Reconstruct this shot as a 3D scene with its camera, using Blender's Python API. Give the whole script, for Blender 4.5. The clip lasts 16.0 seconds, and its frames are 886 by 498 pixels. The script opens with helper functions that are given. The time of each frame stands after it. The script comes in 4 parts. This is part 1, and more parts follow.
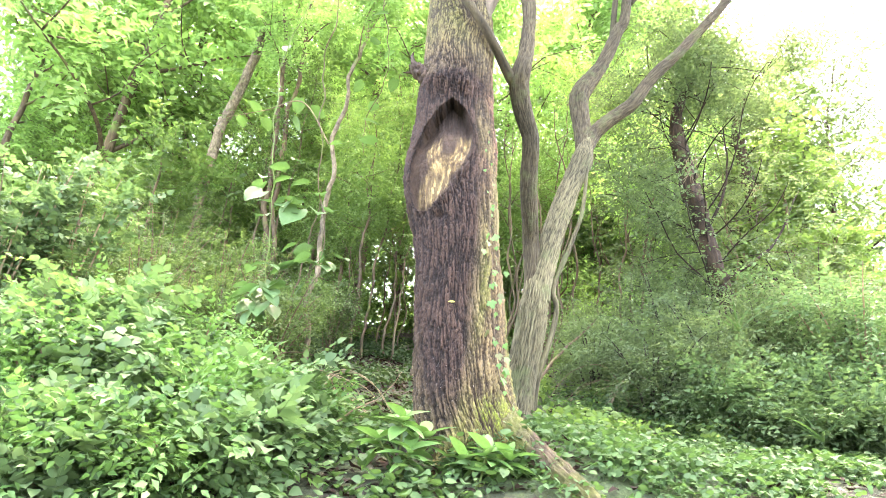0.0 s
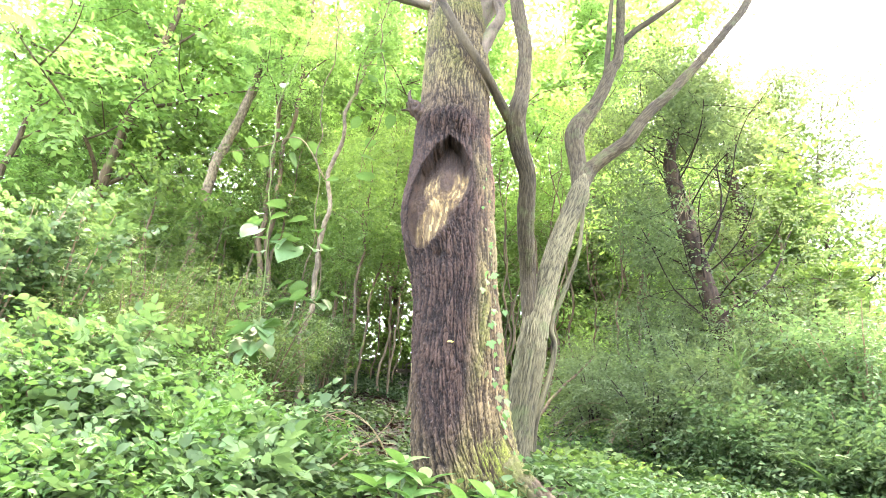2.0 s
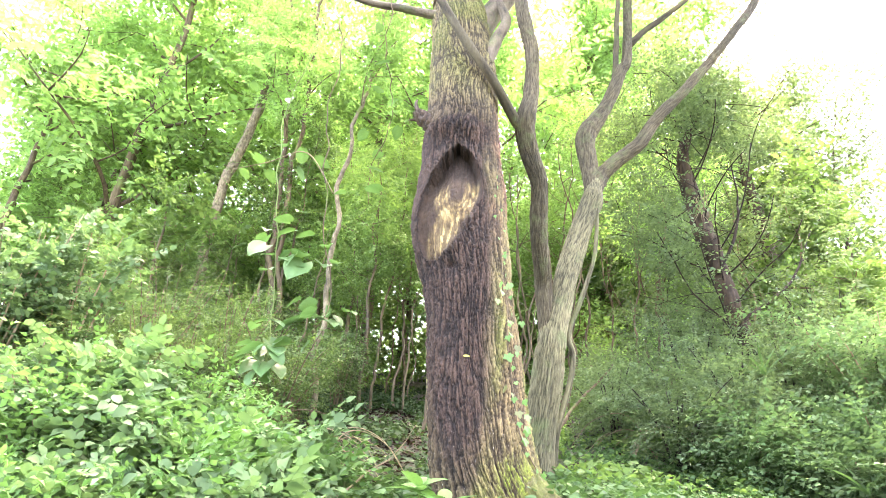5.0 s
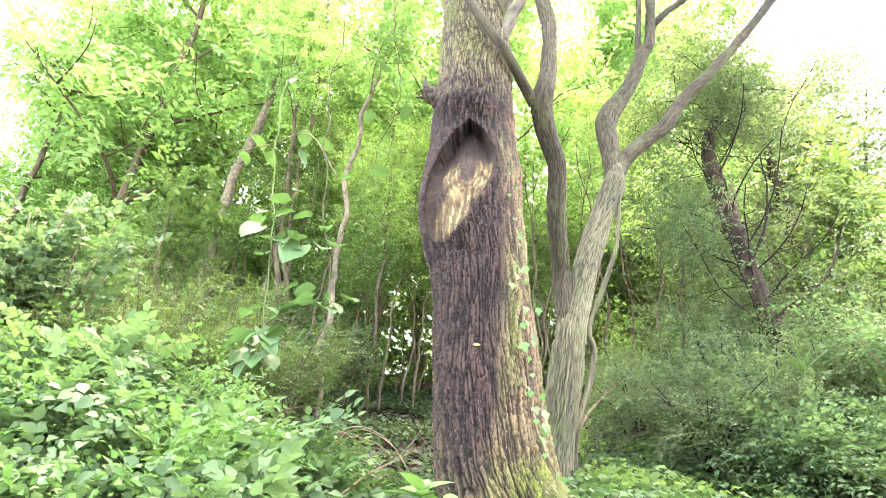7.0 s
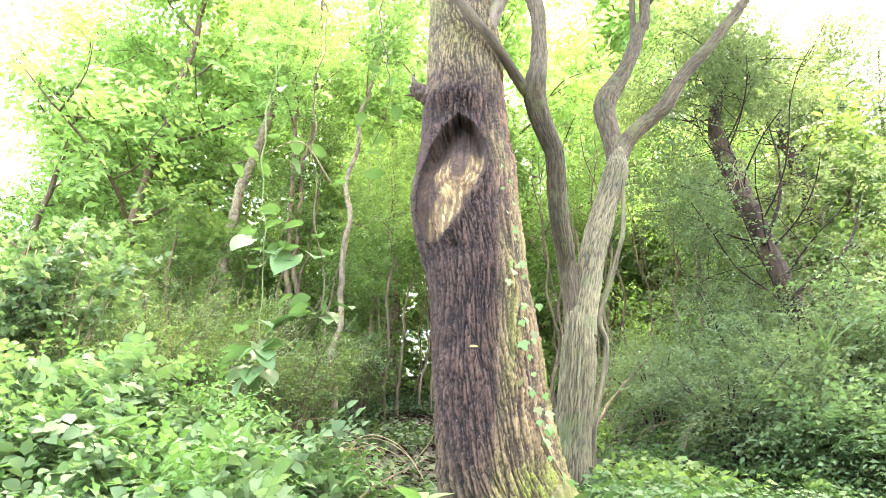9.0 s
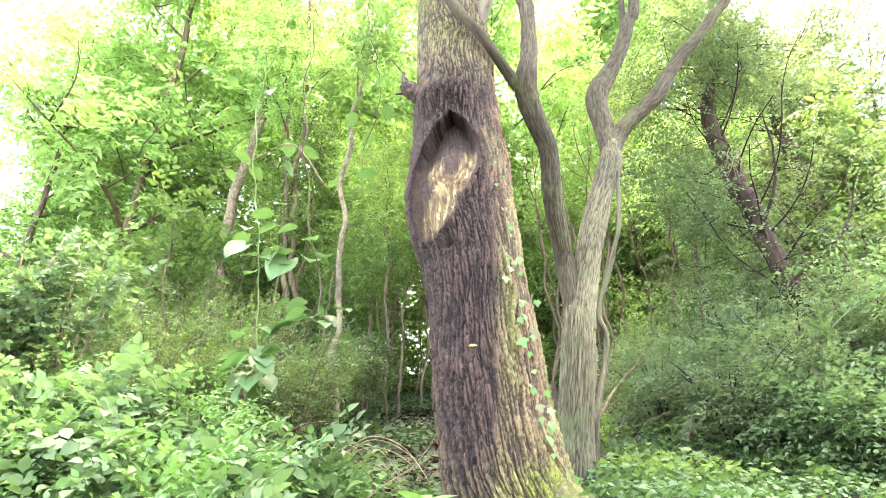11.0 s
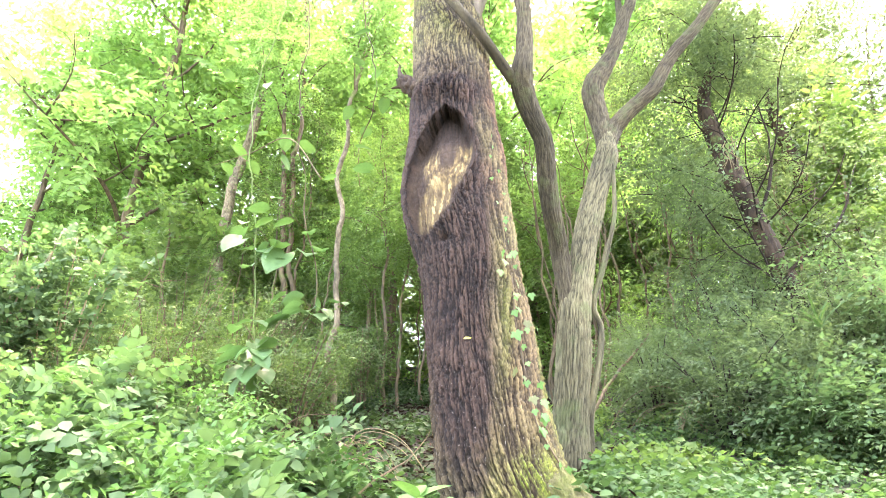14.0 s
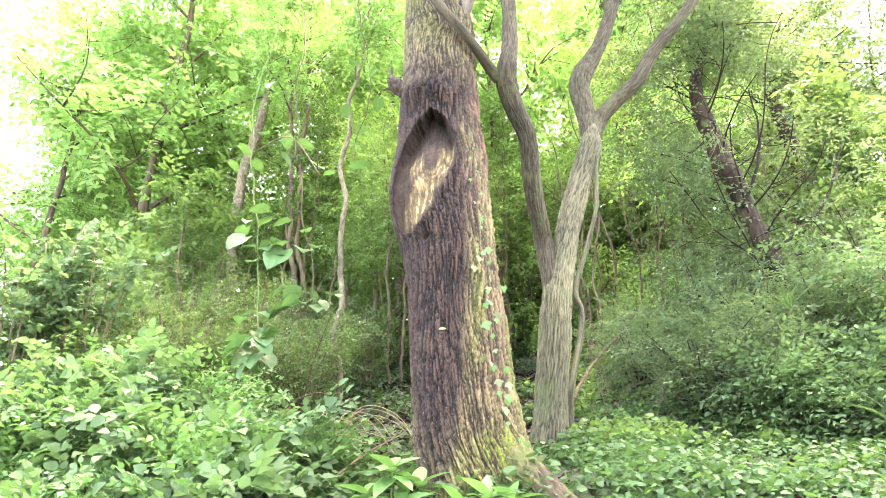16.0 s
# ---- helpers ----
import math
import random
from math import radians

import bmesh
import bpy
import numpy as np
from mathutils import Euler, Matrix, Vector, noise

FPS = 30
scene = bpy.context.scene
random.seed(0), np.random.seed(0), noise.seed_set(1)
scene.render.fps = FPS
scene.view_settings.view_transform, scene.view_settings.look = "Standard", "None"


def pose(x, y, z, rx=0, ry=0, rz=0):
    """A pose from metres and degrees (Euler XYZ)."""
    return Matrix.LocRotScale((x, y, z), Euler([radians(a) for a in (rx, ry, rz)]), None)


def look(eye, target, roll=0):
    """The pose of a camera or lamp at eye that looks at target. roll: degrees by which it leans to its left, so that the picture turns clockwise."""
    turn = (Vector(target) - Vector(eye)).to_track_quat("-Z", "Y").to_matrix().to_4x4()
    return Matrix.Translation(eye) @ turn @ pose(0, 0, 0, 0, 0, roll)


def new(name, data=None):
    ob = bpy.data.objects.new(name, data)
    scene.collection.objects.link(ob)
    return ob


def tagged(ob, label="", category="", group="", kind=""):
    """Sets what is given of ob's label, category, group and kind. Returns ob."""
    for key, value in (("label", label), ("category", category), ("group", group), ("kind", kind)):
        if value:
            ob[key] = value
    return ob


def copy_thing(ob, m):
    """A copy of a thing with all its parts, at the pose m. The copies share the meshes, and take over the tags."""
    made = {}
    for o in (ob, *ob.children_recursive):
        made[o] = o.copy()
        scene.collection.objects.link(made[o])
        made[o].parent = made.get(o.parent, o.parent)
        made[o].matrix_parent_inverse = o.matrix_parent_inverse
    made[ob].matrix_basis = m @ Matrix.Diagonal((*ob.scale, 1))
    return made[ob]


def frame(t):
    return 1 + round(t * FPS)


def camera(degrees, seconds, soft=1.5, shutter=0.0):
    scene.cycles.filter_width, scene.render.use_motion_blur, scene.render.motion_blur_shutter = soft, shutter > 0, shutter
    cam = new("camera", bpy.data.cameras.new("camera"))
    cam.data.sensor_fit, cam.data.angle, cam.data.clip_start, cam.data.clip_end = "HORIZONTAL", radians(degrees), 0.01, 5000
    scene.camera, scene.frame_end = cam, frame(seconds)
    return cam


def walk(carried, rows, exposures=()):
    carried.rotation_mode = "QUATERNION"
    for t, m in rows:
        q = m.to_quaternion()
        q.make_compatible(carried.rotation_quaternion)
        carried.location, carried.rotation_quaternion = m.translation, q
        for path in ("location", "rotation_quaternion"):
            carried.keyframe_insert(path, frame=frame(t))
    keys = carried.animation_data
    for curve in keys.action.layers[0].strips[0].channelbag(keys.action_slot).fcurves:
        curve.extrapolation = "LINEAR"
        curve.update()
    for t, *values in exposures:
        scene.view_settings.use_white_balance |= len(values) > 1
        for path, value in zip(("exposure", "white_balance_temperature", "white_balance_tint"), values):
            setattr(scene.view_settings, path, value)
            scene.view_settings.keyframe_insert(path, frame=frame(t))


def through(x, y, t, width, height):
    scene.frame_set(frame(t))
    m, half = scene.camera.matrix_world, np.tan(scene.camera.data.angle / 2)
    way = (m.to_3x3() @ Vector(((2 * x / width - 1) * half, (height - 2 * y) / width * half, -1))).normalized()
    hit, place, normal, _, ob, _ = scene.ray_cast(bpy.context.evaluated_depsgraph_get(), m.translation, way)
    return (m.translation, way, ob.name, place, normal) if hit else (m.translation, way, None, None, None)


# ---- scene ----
PATH = [
    (0, (0.372, -3.701, 0.098), (0.207, -1.844, 0.822), 4.7),
    (0.5, (0.323, -3.667, 0.123), (0.141, -1.83, 0.892), 3.2),
    (1, (0.32, -3.668, 0.124), (0.163, -1.838, 0.915), 4.9),
    (1.5, (0.316, -3.641, 0.135), (0.164, -1.815, 0.934), 5.5),
    (2, (0.337, -3.675, 0.146), (0.188, -1.859, 0.971), 4.6),
    (2.5, (0.346, -3.656, 0.153), (0.192, -1.838, 0.973), 4.0),
    (3, (0.361, -3.675, 0.167), (0.225, -1.869, 1.014), 4.5),
    (3.5, (0.349, -3.704, 0.171), (0.209, -1.906, 1.037), 4.0),
    (4, (0.337, -3.715, 0.176), (0.184, -1.919, 1.044), 4.4),
    (4.5, (0.323, -3.686, 0.18), (0.158, -1.887, 1.038), 3.7),
    (4.7, (0.323, -3.642, 0.188), (0.145, -1.843, 1.042), 3.4),
    (6.8, (0.317, -3.221, 0.218), (0.104, -1.428, 1.078), 3.4),
    (7, (0.326, -3.184, 0.225), (0.09, -1.396, 1.088), 4.1),
    (7.5, (0.393, -3.133, 0.24), (0.106, -1.349, 1.098), 4.1),
    (8, (0.45, -3.074, 0.247), (0.183, -1.286, 1.103), 3.6),
    (8.5, (0.461, -3.062, 0.274), (0.191, -1.282, 1.145), 2.0),
    (9, (0.455, -3.067, 0.289), (0.159, -1.284, 1.144), 0.8),
    (9.2, (0.462, -3.049, 0.333), (0.141, -1.258, 1.164), 0.3),
    (11.5, (0.46, -3.048, 0.305), (0.178, -1.259, 1.152), -1.5),
    (12, (0.453, -3.042, 0.301), (0.174, -1.245, 1.135), -1.1),
    (12.5, (0.461, -3.05, 0.299), (0.179, -1.253, 1.13), -1.5),
    (13, (0.47, -3.054, 0.3), (0.186, -1.256, 1.129), -1.9),
    (13.5, (0.475, -3.059, 0.301), (0.193, -1.262, 1.132), -1.8),
    (14, (0.485, -3.07, 0.306), (0.199, -1.27, 1.129), -1.5),
    (14.5, (0.531, -3.116, 0.3), (0.234, -1.306, 1.099), 1.1),
    (15, (0.526, -3.251, 0.303), (0.238, -1.434, 1.089), -1.4),
    (15.5, (0.511, -3.374, 0.284), (0.157, -1.554, 1.034), -3.4),
    (16, (0.76, -3.412, 0.288), (0.416, -1.588, 1.033), -1.6),
]
cam = camera(72.6, 16.0, soft=0.7)
walk(cam, [(t, look(eye, target, roll)) for t, eye, target, roll in PATH], [(0.0, 5.09, 7700, 18), (16.0, 5.09, 7700, 18)])

# ---- world, sun, exposure ----
SUN_EL, SUN_AZ = radians(72), radians(25)
world = bpy.data.worlds.new("world")
scene.world = world
world.use_nodes = True
wn = world.node_tree.nodes
sky = wn.new("ShaderNodeTexSky")
sky.sky_type, sky.sun_disc = "NISHITA", False
sky.sun_elevation, sky.sun_rotation = SUN_EL, SUN_AZ
sky.dust_density, sky.air_density, sky.ozone_density = 4.0, 1.0, 1.0
world.node_tree.links.new(sky.outputs["Color"], wn["Background"].inputs["Color"])
wn["Background"].inputs["Strength"].default_value = 0.15
sun = new("sun", bpy.data.lights.new("sun", "SUN"))
sun.data.energy, sun.data.angle, sun.data.color = 0.9, radians(25), (1.0, 0.96, 0.88)
to_sun = Vector((math.sin(SUN_AZ) * math.cos(SUN_EL), math.cos(SUN_AZ) * math.cos(SUN_EL), math.sin(SUN_EL)))
sun.matrix_world = look(to_sun * 30, (0, 0, 0))

rng = np.random.default_rng(11)


# ---- materials ----
def material(name):
    m = bpy.data.materials.new(name)
    m.use_nodes = True
    return m, m.node_tree.nodes, m.node_tree.links, m.node_tree.nodes["Principled BSDF"]


def noise_node(n, l, scale, detail=6.0, rough=0.6, stretch=None, coord="Object"):
    tc = n.new("ShaderNodeTexCoord")
    mp = n.new("ShaderNodeMapping")
    mp.inputs["Scale"].default_value = stretch or (1, 1, 1)
    tx = n.new("ShaderNodeTexNoise")
    tx.inputs["Scale"].default_value, tx.inputs["Detail"].default_value, tx.inputs["Roughness"].default_value = scale, detail, rough
    l.new(tc.outputs[coord], mp.inputs["Vector"])
    l.new(mp.outputs["Vector"], tx.inputs["Vector"])
    return tx.outputs["Fac"]


def ramp(n, l, fac, stops):
    r = n.new("ShaderNodeValToRGB")
    e = r.color_ramp.elements
    while len(e) < len(stops):
        e.new(0.5)
    for el, (p, c) in zip(e, stops):
        el.position, el.color = p, (*c, 1)
    l.new(fac, r.inputs["Fac"])
    return r.outputs["Color"]


def mix(n, l, fac, a, b):
    m = n.new("ShaderNodeMix")
    m.data_type = "RGBA"
    for sock, v in ((m.inputs["Factor"], fac), (m.inputs["A"], a), (m.inputs["B"], b)):
        if isinstance(v, (int, float)):
            sock.default_value = v
        elif isinstance(v, tuple):
            sock.default_value = (*v, 1)
        else:
            l.new(v, sock)
    return m.outputs["Result"]


def attribute(n, name):
    a = n.new("ShaderNodeAttribute")
    a.attribute_name = name
    return a.outputs["Fac"]


def bump(n, l, p, height, strength, distance=0.01):
    b = n.new("ShaderNodeBump")
    b.inputs["Strength"].default_value, b.inputs["Distance"].default_value = strength, distance
    l.new(height, b.inputs["Height"])
    l.new(b.outputs["Normal"], p.inputs["Normal"])


def leaf_material(name, dark, light, through, rough=0.5, share=0.42):
    """Leaves differ one from another; light comes through the blades."""
    m, n, l, p = material(name)
    dark = tuple(0.85 * c for c in dark)
    geo, info = n.new("ShaderNodeNewGeometry"), n.new("ShaderNodeObjectInfo")
    col = ramp(n, l, geo.outputs["Random Per Island"], [(0.0, dark), (0.85, light), (1.0, tuple(min(1, c * 1.15) for c in light))])
    hsv = n.new("ShaderNodeHueSaturation")
    vary = n.new("ShaderNodeMapRange")
    vary.inputs["To Min"].default_value, vary.inputs["To Max"].default_value = 0.8, 1.2
    l.new(info.outputs["Random"], vary.inputs["Value"])
    l.new(vary.outputs["Result"], hsv.inputs["Value"])
    blot = noise_node(n, l, 9.0, 3.0)
    l.new(mix(n, l, blot, col, dark), hsv.inputs["Color"])
    l.new(hsv.outputs["Color"], p.inputs["Base Color"])
    p.inputs["Roughness"].default_value = rough
    p.inputs["Specular IOR Level"].default_value = 0.4 if rough < 0.35 else 0.2
    tr = n.new("ShaderNodeBsdfTranslucent")
    tm = n.new("ShaderNodeMix")
    tm.data_type, tm.blend_type = "RGBA", "MULTIPLY"
    tm.inputs["Factor"].default_value = 1.0
    tm.inputs["B"].default_value = (*through, 1)
    l.new(hsv.outputs["Color"], tm.inputs["A"])
    l.new(tm.outputs["Result"], tr.inputs["Color"])
    ms = n.new("ShaderNodeMixShader")
    ms.inputs["Fac"].default_value = share
    l.new(p.outputs["BSDF"], ms.inputs[1])
    l.new(tr.outputs["BSDF"], ms.inputs[2])
    l.new(ms.outputs["Shader"], n["Material Output"].inputs["Surface"])
    return m


LEAF_LIME = leaf_material("leaf_lime", (0.12, 0.205, 0.055), (0.215, 0.33, 0.095), (1.55, 1.7, 1.45), 0.5, 0.5)
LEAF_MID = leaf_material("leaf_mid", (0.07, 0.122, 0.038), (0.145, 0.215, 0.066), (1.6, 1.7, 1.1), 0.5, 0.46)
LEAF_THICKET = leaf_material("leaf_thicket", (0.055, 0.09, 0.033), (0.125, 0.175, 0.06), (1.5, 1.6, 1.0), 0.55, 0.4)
LEAF_DARK = leaf_material("leaf_dark", (0.07, 0.105, 0.052), (0.14, 0.19, 0.095), (1.5, 1.6, 1.0), 0.6, 0.42)
# cover leaves darkened in colour, standing in for the shade between the trunks
LEAF_COVER_SHADED = leaf_material("leaf_cover_shaded", (0.028, 0.05, 0.02), (0.062, 0.105, 0.04), (1.5, 1.6, 1.0), 0.65, 0.35)
LEAF_SHRUB = leaf_material("leaf_shrub", (0.065, 0.115, 0.046), (0.135, 0.205, 0.085), (1.4, 1.55, 1.15), 0.62, 0.38)
LEAF_COVER = leaf_material("leaf_cover", (0.046, 0.092, 0.033), (0.10, 0.175, 0.063), (1.5, 1.6, 1.0), 0.55, 0.35)
LEAF_VINE = leaf_material("leaf_vine", (0.065, 0.125, 0.042), (0.115, 0.195, 0.075), (1.4, 1.6, 1.0), 0.45, 0.3)
LEAF_IVY = leaf_material("leaf_ivy", (0.08, 0.17, 0.045), (0.16, 0.28, 0.085), (1.3, 1.4, 1.0), 0.4, 0.3)
LEAF_PALE = leaf_material("leaf_pale", (0.10, 0.12, 0.045), (0.17, 0.17, 0.075), (1.1, 1.1, 1.0), 0.5, 0.3)
LEAF_DEAD = leaf_material("leaf_dead", (0.018, 0.008, 0.005), (0.055, 0.027, 0.015), (1.2, 1.1, 1.0), 0.8, 0.15)


def bark_material(name, groove, ridge, scale=14.0, moss=0.0, moss_col=(0.10, 0.15, 0.03), stretch=(1, 1, 0.16), relief=False):
    m, n, l, p = material(name)
    fine = noise_node(n, l, scale, 8.0, 0.65, stretch)
    big = noise_node(n, l, 1.7, 4.0, 0.55)
    col = ramp(n, l, fine, [(0.3, groove), (0.52, tuple((a + b) / 2 for a, b in zip(groove, ridge))), (0.72, ridge)])
    if relief:
        col = mix(n, l, 0.32, mix(n, l, attribute(n, "ridge"), groove, ridge), col)
    tone = ramp(n, l, big, [(0.3, (0.6, 0.6, 0.6)), (0.7, (1.25, 1.2, 1.15))])
    mul = n.new("ShaderNodeMix")
    mul.data_type, mul.blend_type = "RGBA", "MULTIPLY"
    mul.inputs["Factor"].default_value = 1.0
    l.new(col, mul.inputs["A"])
    l.new(tone, mul.inputs["B"])
    out = mul.outputs["Result"]
    if moss:
        where = noise_node(n, l, 3.1, 7.0, 0.65)
        f = ramp(n, l, where, [(0.62 - 0.25 * moss, (0, 0, 0)), (0.8 - 0.25 * moss, (1, 1, 1))])
        out = mix(n, l, f, out, moss_col)
    l.new(out, p.inputs["Base Color"])
    p.inputs["Roughness"].default_value = 0.85
    p.inputs["Specular IOR Level"].default_value = 0.25
    bump(n, l, p, fine, 0.9, 0.02)
    return m


BARK_GREY = bark_material("bark_grey", (0.014, 0.012, 0.007), (0.20, 0.18, 0.10), 70.0, 0.38, (0.105, 0.125, 0.05), (1, 1, 0.22), True)
BARK_DARK = bark_material("bark_dark", (0.014, 0.009, 0.006), (0.085, 0.056, 0.036), 34.0, 0.15, relief=True)
BARK_PALE = bark_material("bark_pale", (0.045, 0.034, 0.02), (0.27, 0.22, 0.145), 26.0, 0.2, stretch=(1, 1, 0.5))
BARK_WOOD = bark_material("bark_sapling", (0.035, 0.025, 0.014), (0.17, 0.125, 0.075), 30.0, 0.25)
TWIG = bark_material("twig", (0.10, 0.08, 0.045), (0.26, 0.21, 0.13), 30.0)
STEM_GREEN = bark_material("stem_green", (0.09, 0.13, 0.04), (0.18, 0.24, 0.08), 30.0)


def trunk_material():
    m, n, l, p = material("furrowed_bark")
    fine = noise_node(n, l, 80.0, 8.0, 0.75, (1, 1, 0.4))
    mid = noise_node(n, l, 5.0, 6.0, 0.65)
    speck = noise_node(n, l, 95.0, 4.0, 0.75, (1, 1, 0.5))
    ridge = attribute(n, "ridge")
    # dark bark tone; it also carries the shade painted into the hollow
    wet_shade = mix(n, l, ridge, (0.010, 0.006, 0.0045), (0.062, 0.037, 0.025))
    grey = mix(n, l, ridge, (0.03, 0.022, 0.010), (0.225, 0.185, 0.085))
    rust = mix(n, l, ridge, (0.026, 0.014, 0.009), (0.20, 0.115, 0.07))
    base = mix(n, l, attribute(n, "wet_shade"), grey, wet_shade)
    base = mix(n, l, attribute(n, "rust"), base, rust)
    dapple = mix(n, l, 0.5, ramp(n, l, mid, [(0.3, (0.62, 0.6, 0.6)), (0.7, (1.3, 1.26, 1.2))]), ramp(n, l, fine, [(0.34, (0.35, 0.34, 0.34)), (0.66, (1.8, 1.75, 1.7))]))
    mul = n.new("ShaderNodeMix")
    mul.data_type, mul.blend_type = "RGBA", "MULTIPLY"
    mul.inputs["Factor"].default_value = 1.0
    l.new(base, mul.inputs["A"])
    l.new(dapple, mul.inputs["B"])
    base = mul.outputs["Result"]
    # pale lichen flecks on the ridges
    fl = ramp(n, l, speck, [(0.63, (0, 0, 0)), (0.72, (1, 1, 1))])
    fm = n.new("ShaderNodeMath")
    fm.operation = "MULTIPLY"
    l.new(fl, fm.inputs[0])
    l.new(attribute(n, "fleck"), fm.inputs[1])
    base = mix(n, l, fm.outputs[0], base, (0.40, 0.35, 0.30))
    mossy = ramp(n, l, fine, [(0.36, (0.03, 0.035, 0.006)), (0.5, (0.11, 0.135, 0.018)), (0.66, (0.25, 0.30, 0.035))])
    base = mix(n, l, attribute(n, "moss"), base, mossy)
    woody = ramp(n, l, noise_node(n, l, 26.0, 6.0, 0.6, (1, 1, 0.16)), [(0.3, (0.06, 0.04, 0.018)), (0.5, (0.24, 0.165, 0.068)), (0.7, (0.50, 0.38, 0.165))])
    base = mix(n, l, attribute(n, "wood"), base, woody)
    l.new(base, p.inputs["Base Color"])
    p.inputs["Roughness"].default_value = 0.85
    p.inputs["Specular IOR Level"].default_value = 0.25
    bump(n, l, p, fine, 1.0, 0.025)
    return m


BARK_MAIN = trunk_material()


def ground_material():
    m, n, l, p = material("leaf_litter_soil")
    a = noise_node(n, l, 28.0, 8.0, 0.7, coord="Object")
    b = noise_node(n, l, 1.1, 5.0, 0.6, coord="Object")
    soil = ramp(n, l, a, [(0.3, (0.012, 0.008, 0.006)), (0.55, (0.028, 0.016, 0.010)), (0.75, (0.055, 0.032, 0.019))])
    green = ramp(n, l, a, [(0.35, (0.025, 0.035, 0.012)), (0.7, (0.07, 0.11, 0.03))])
    f = ramp(n, l, b, [(0.42, (0, 0, 0)), (0.6, (1, 1, 1))])
    l.new(mix(n, l, f, soil, green), p.inputs["Base Color"])
    p.inputs["Roughness"].default_value = 0.95
    bump(n, l, p, a, 1.0, 0.03)
    return m


GROUND = ground_material()


# ---- mesh helpers ----
def build(name, shape, mat, smooth=True):
    v, f = shape
    relief = v[:, 3] if v.shape[1] == 4 else None
    v = v[:, :3]
    me = bpy.data.meshes.new(name)
    me.vertices.add(len(v))
    me.vertices.foreach_set("co", np.ascontiguousarray(v, np.float32).ravel())
    me.loops.add(f.size)
    me.loops.foreach_set("vertex_index", np.ascontiguousarray(f, np.int32).ravel())
    me.polygons.add(len(f))
    me.polygons.foreach_set("loop_start", np.arange(len(f), dtype=np.int32) * f.shape[1])
    me.polygons.foreach_set("use_smooth", np.full(len(f), smooth))
    me.update(calc_edges=True)
    me.validate()
    if relief is not None:
        me.attributes.new("ridge", "FLOAT", "POINT").data.foreach_set("value", np.ascontiguousarray(relief, np.float32))
    me.materials.append(mat)
    return me


def part(name, shape, mat, parent=None, label="", smooth=True):
    ob = new(name, build(name, shape, mat, smooth))
    ob.parent = parent
    return tagged(ob, label)


def thing(name, at, label, category, group="", kind=""):
    ob = new(name)
    ob.empty_display_size = 0.1
    ob.matrix_world = Matrix.Translation(at)
    ob.matrix_basis = Matrix.Translation(at)
    return tagged(ob, label, category, group, kind)


def join(shapes):
    vs, fs, k = [], [], 0
    wide = any(v.shape[1] == 4 for v, _ in shapes)
    for v, f in shapes:
        if wide and v.shape[1] == 3:
            v = np.hstack([v, np.full((len(v), 1), 0.5)])
        vs.append(v)
        fs.append(f + k)
        k += len(v)
    return np.concatenate(vs), np.concatenate(fs)


def spline(pts, step):
    """Points along a smooth line through pts, and where each lies between them."""
    p = np.array(pts, float)
    p = np.vstack([2 * p[0] - p[1], p, 2 * p[-1] - p[-2]])
    out, par = [], []
    for i in range(1, len(p) - 2):
        n = max(2, int(np.linalg.norm(p[i + 1] - p[i]) / step))
        t = np.linspace(0, 1, n, endpoint=False)[:, None]
        a, b, c, d = p[i - 1], p[i], p[i + 1], p[i + 2]
        out.append(0.5 * (2 * b + (c - a) * t + (2 * a - 5 * b + 4 * c - d) * t**2 + (3 * b - a - 3 * c + d) * t**3))
        par.append(i - 1 + t[:, 0])
    return np.vstack([*out, p[-2:-1]]), np.concatenate([*par, [len(p) - 3]])


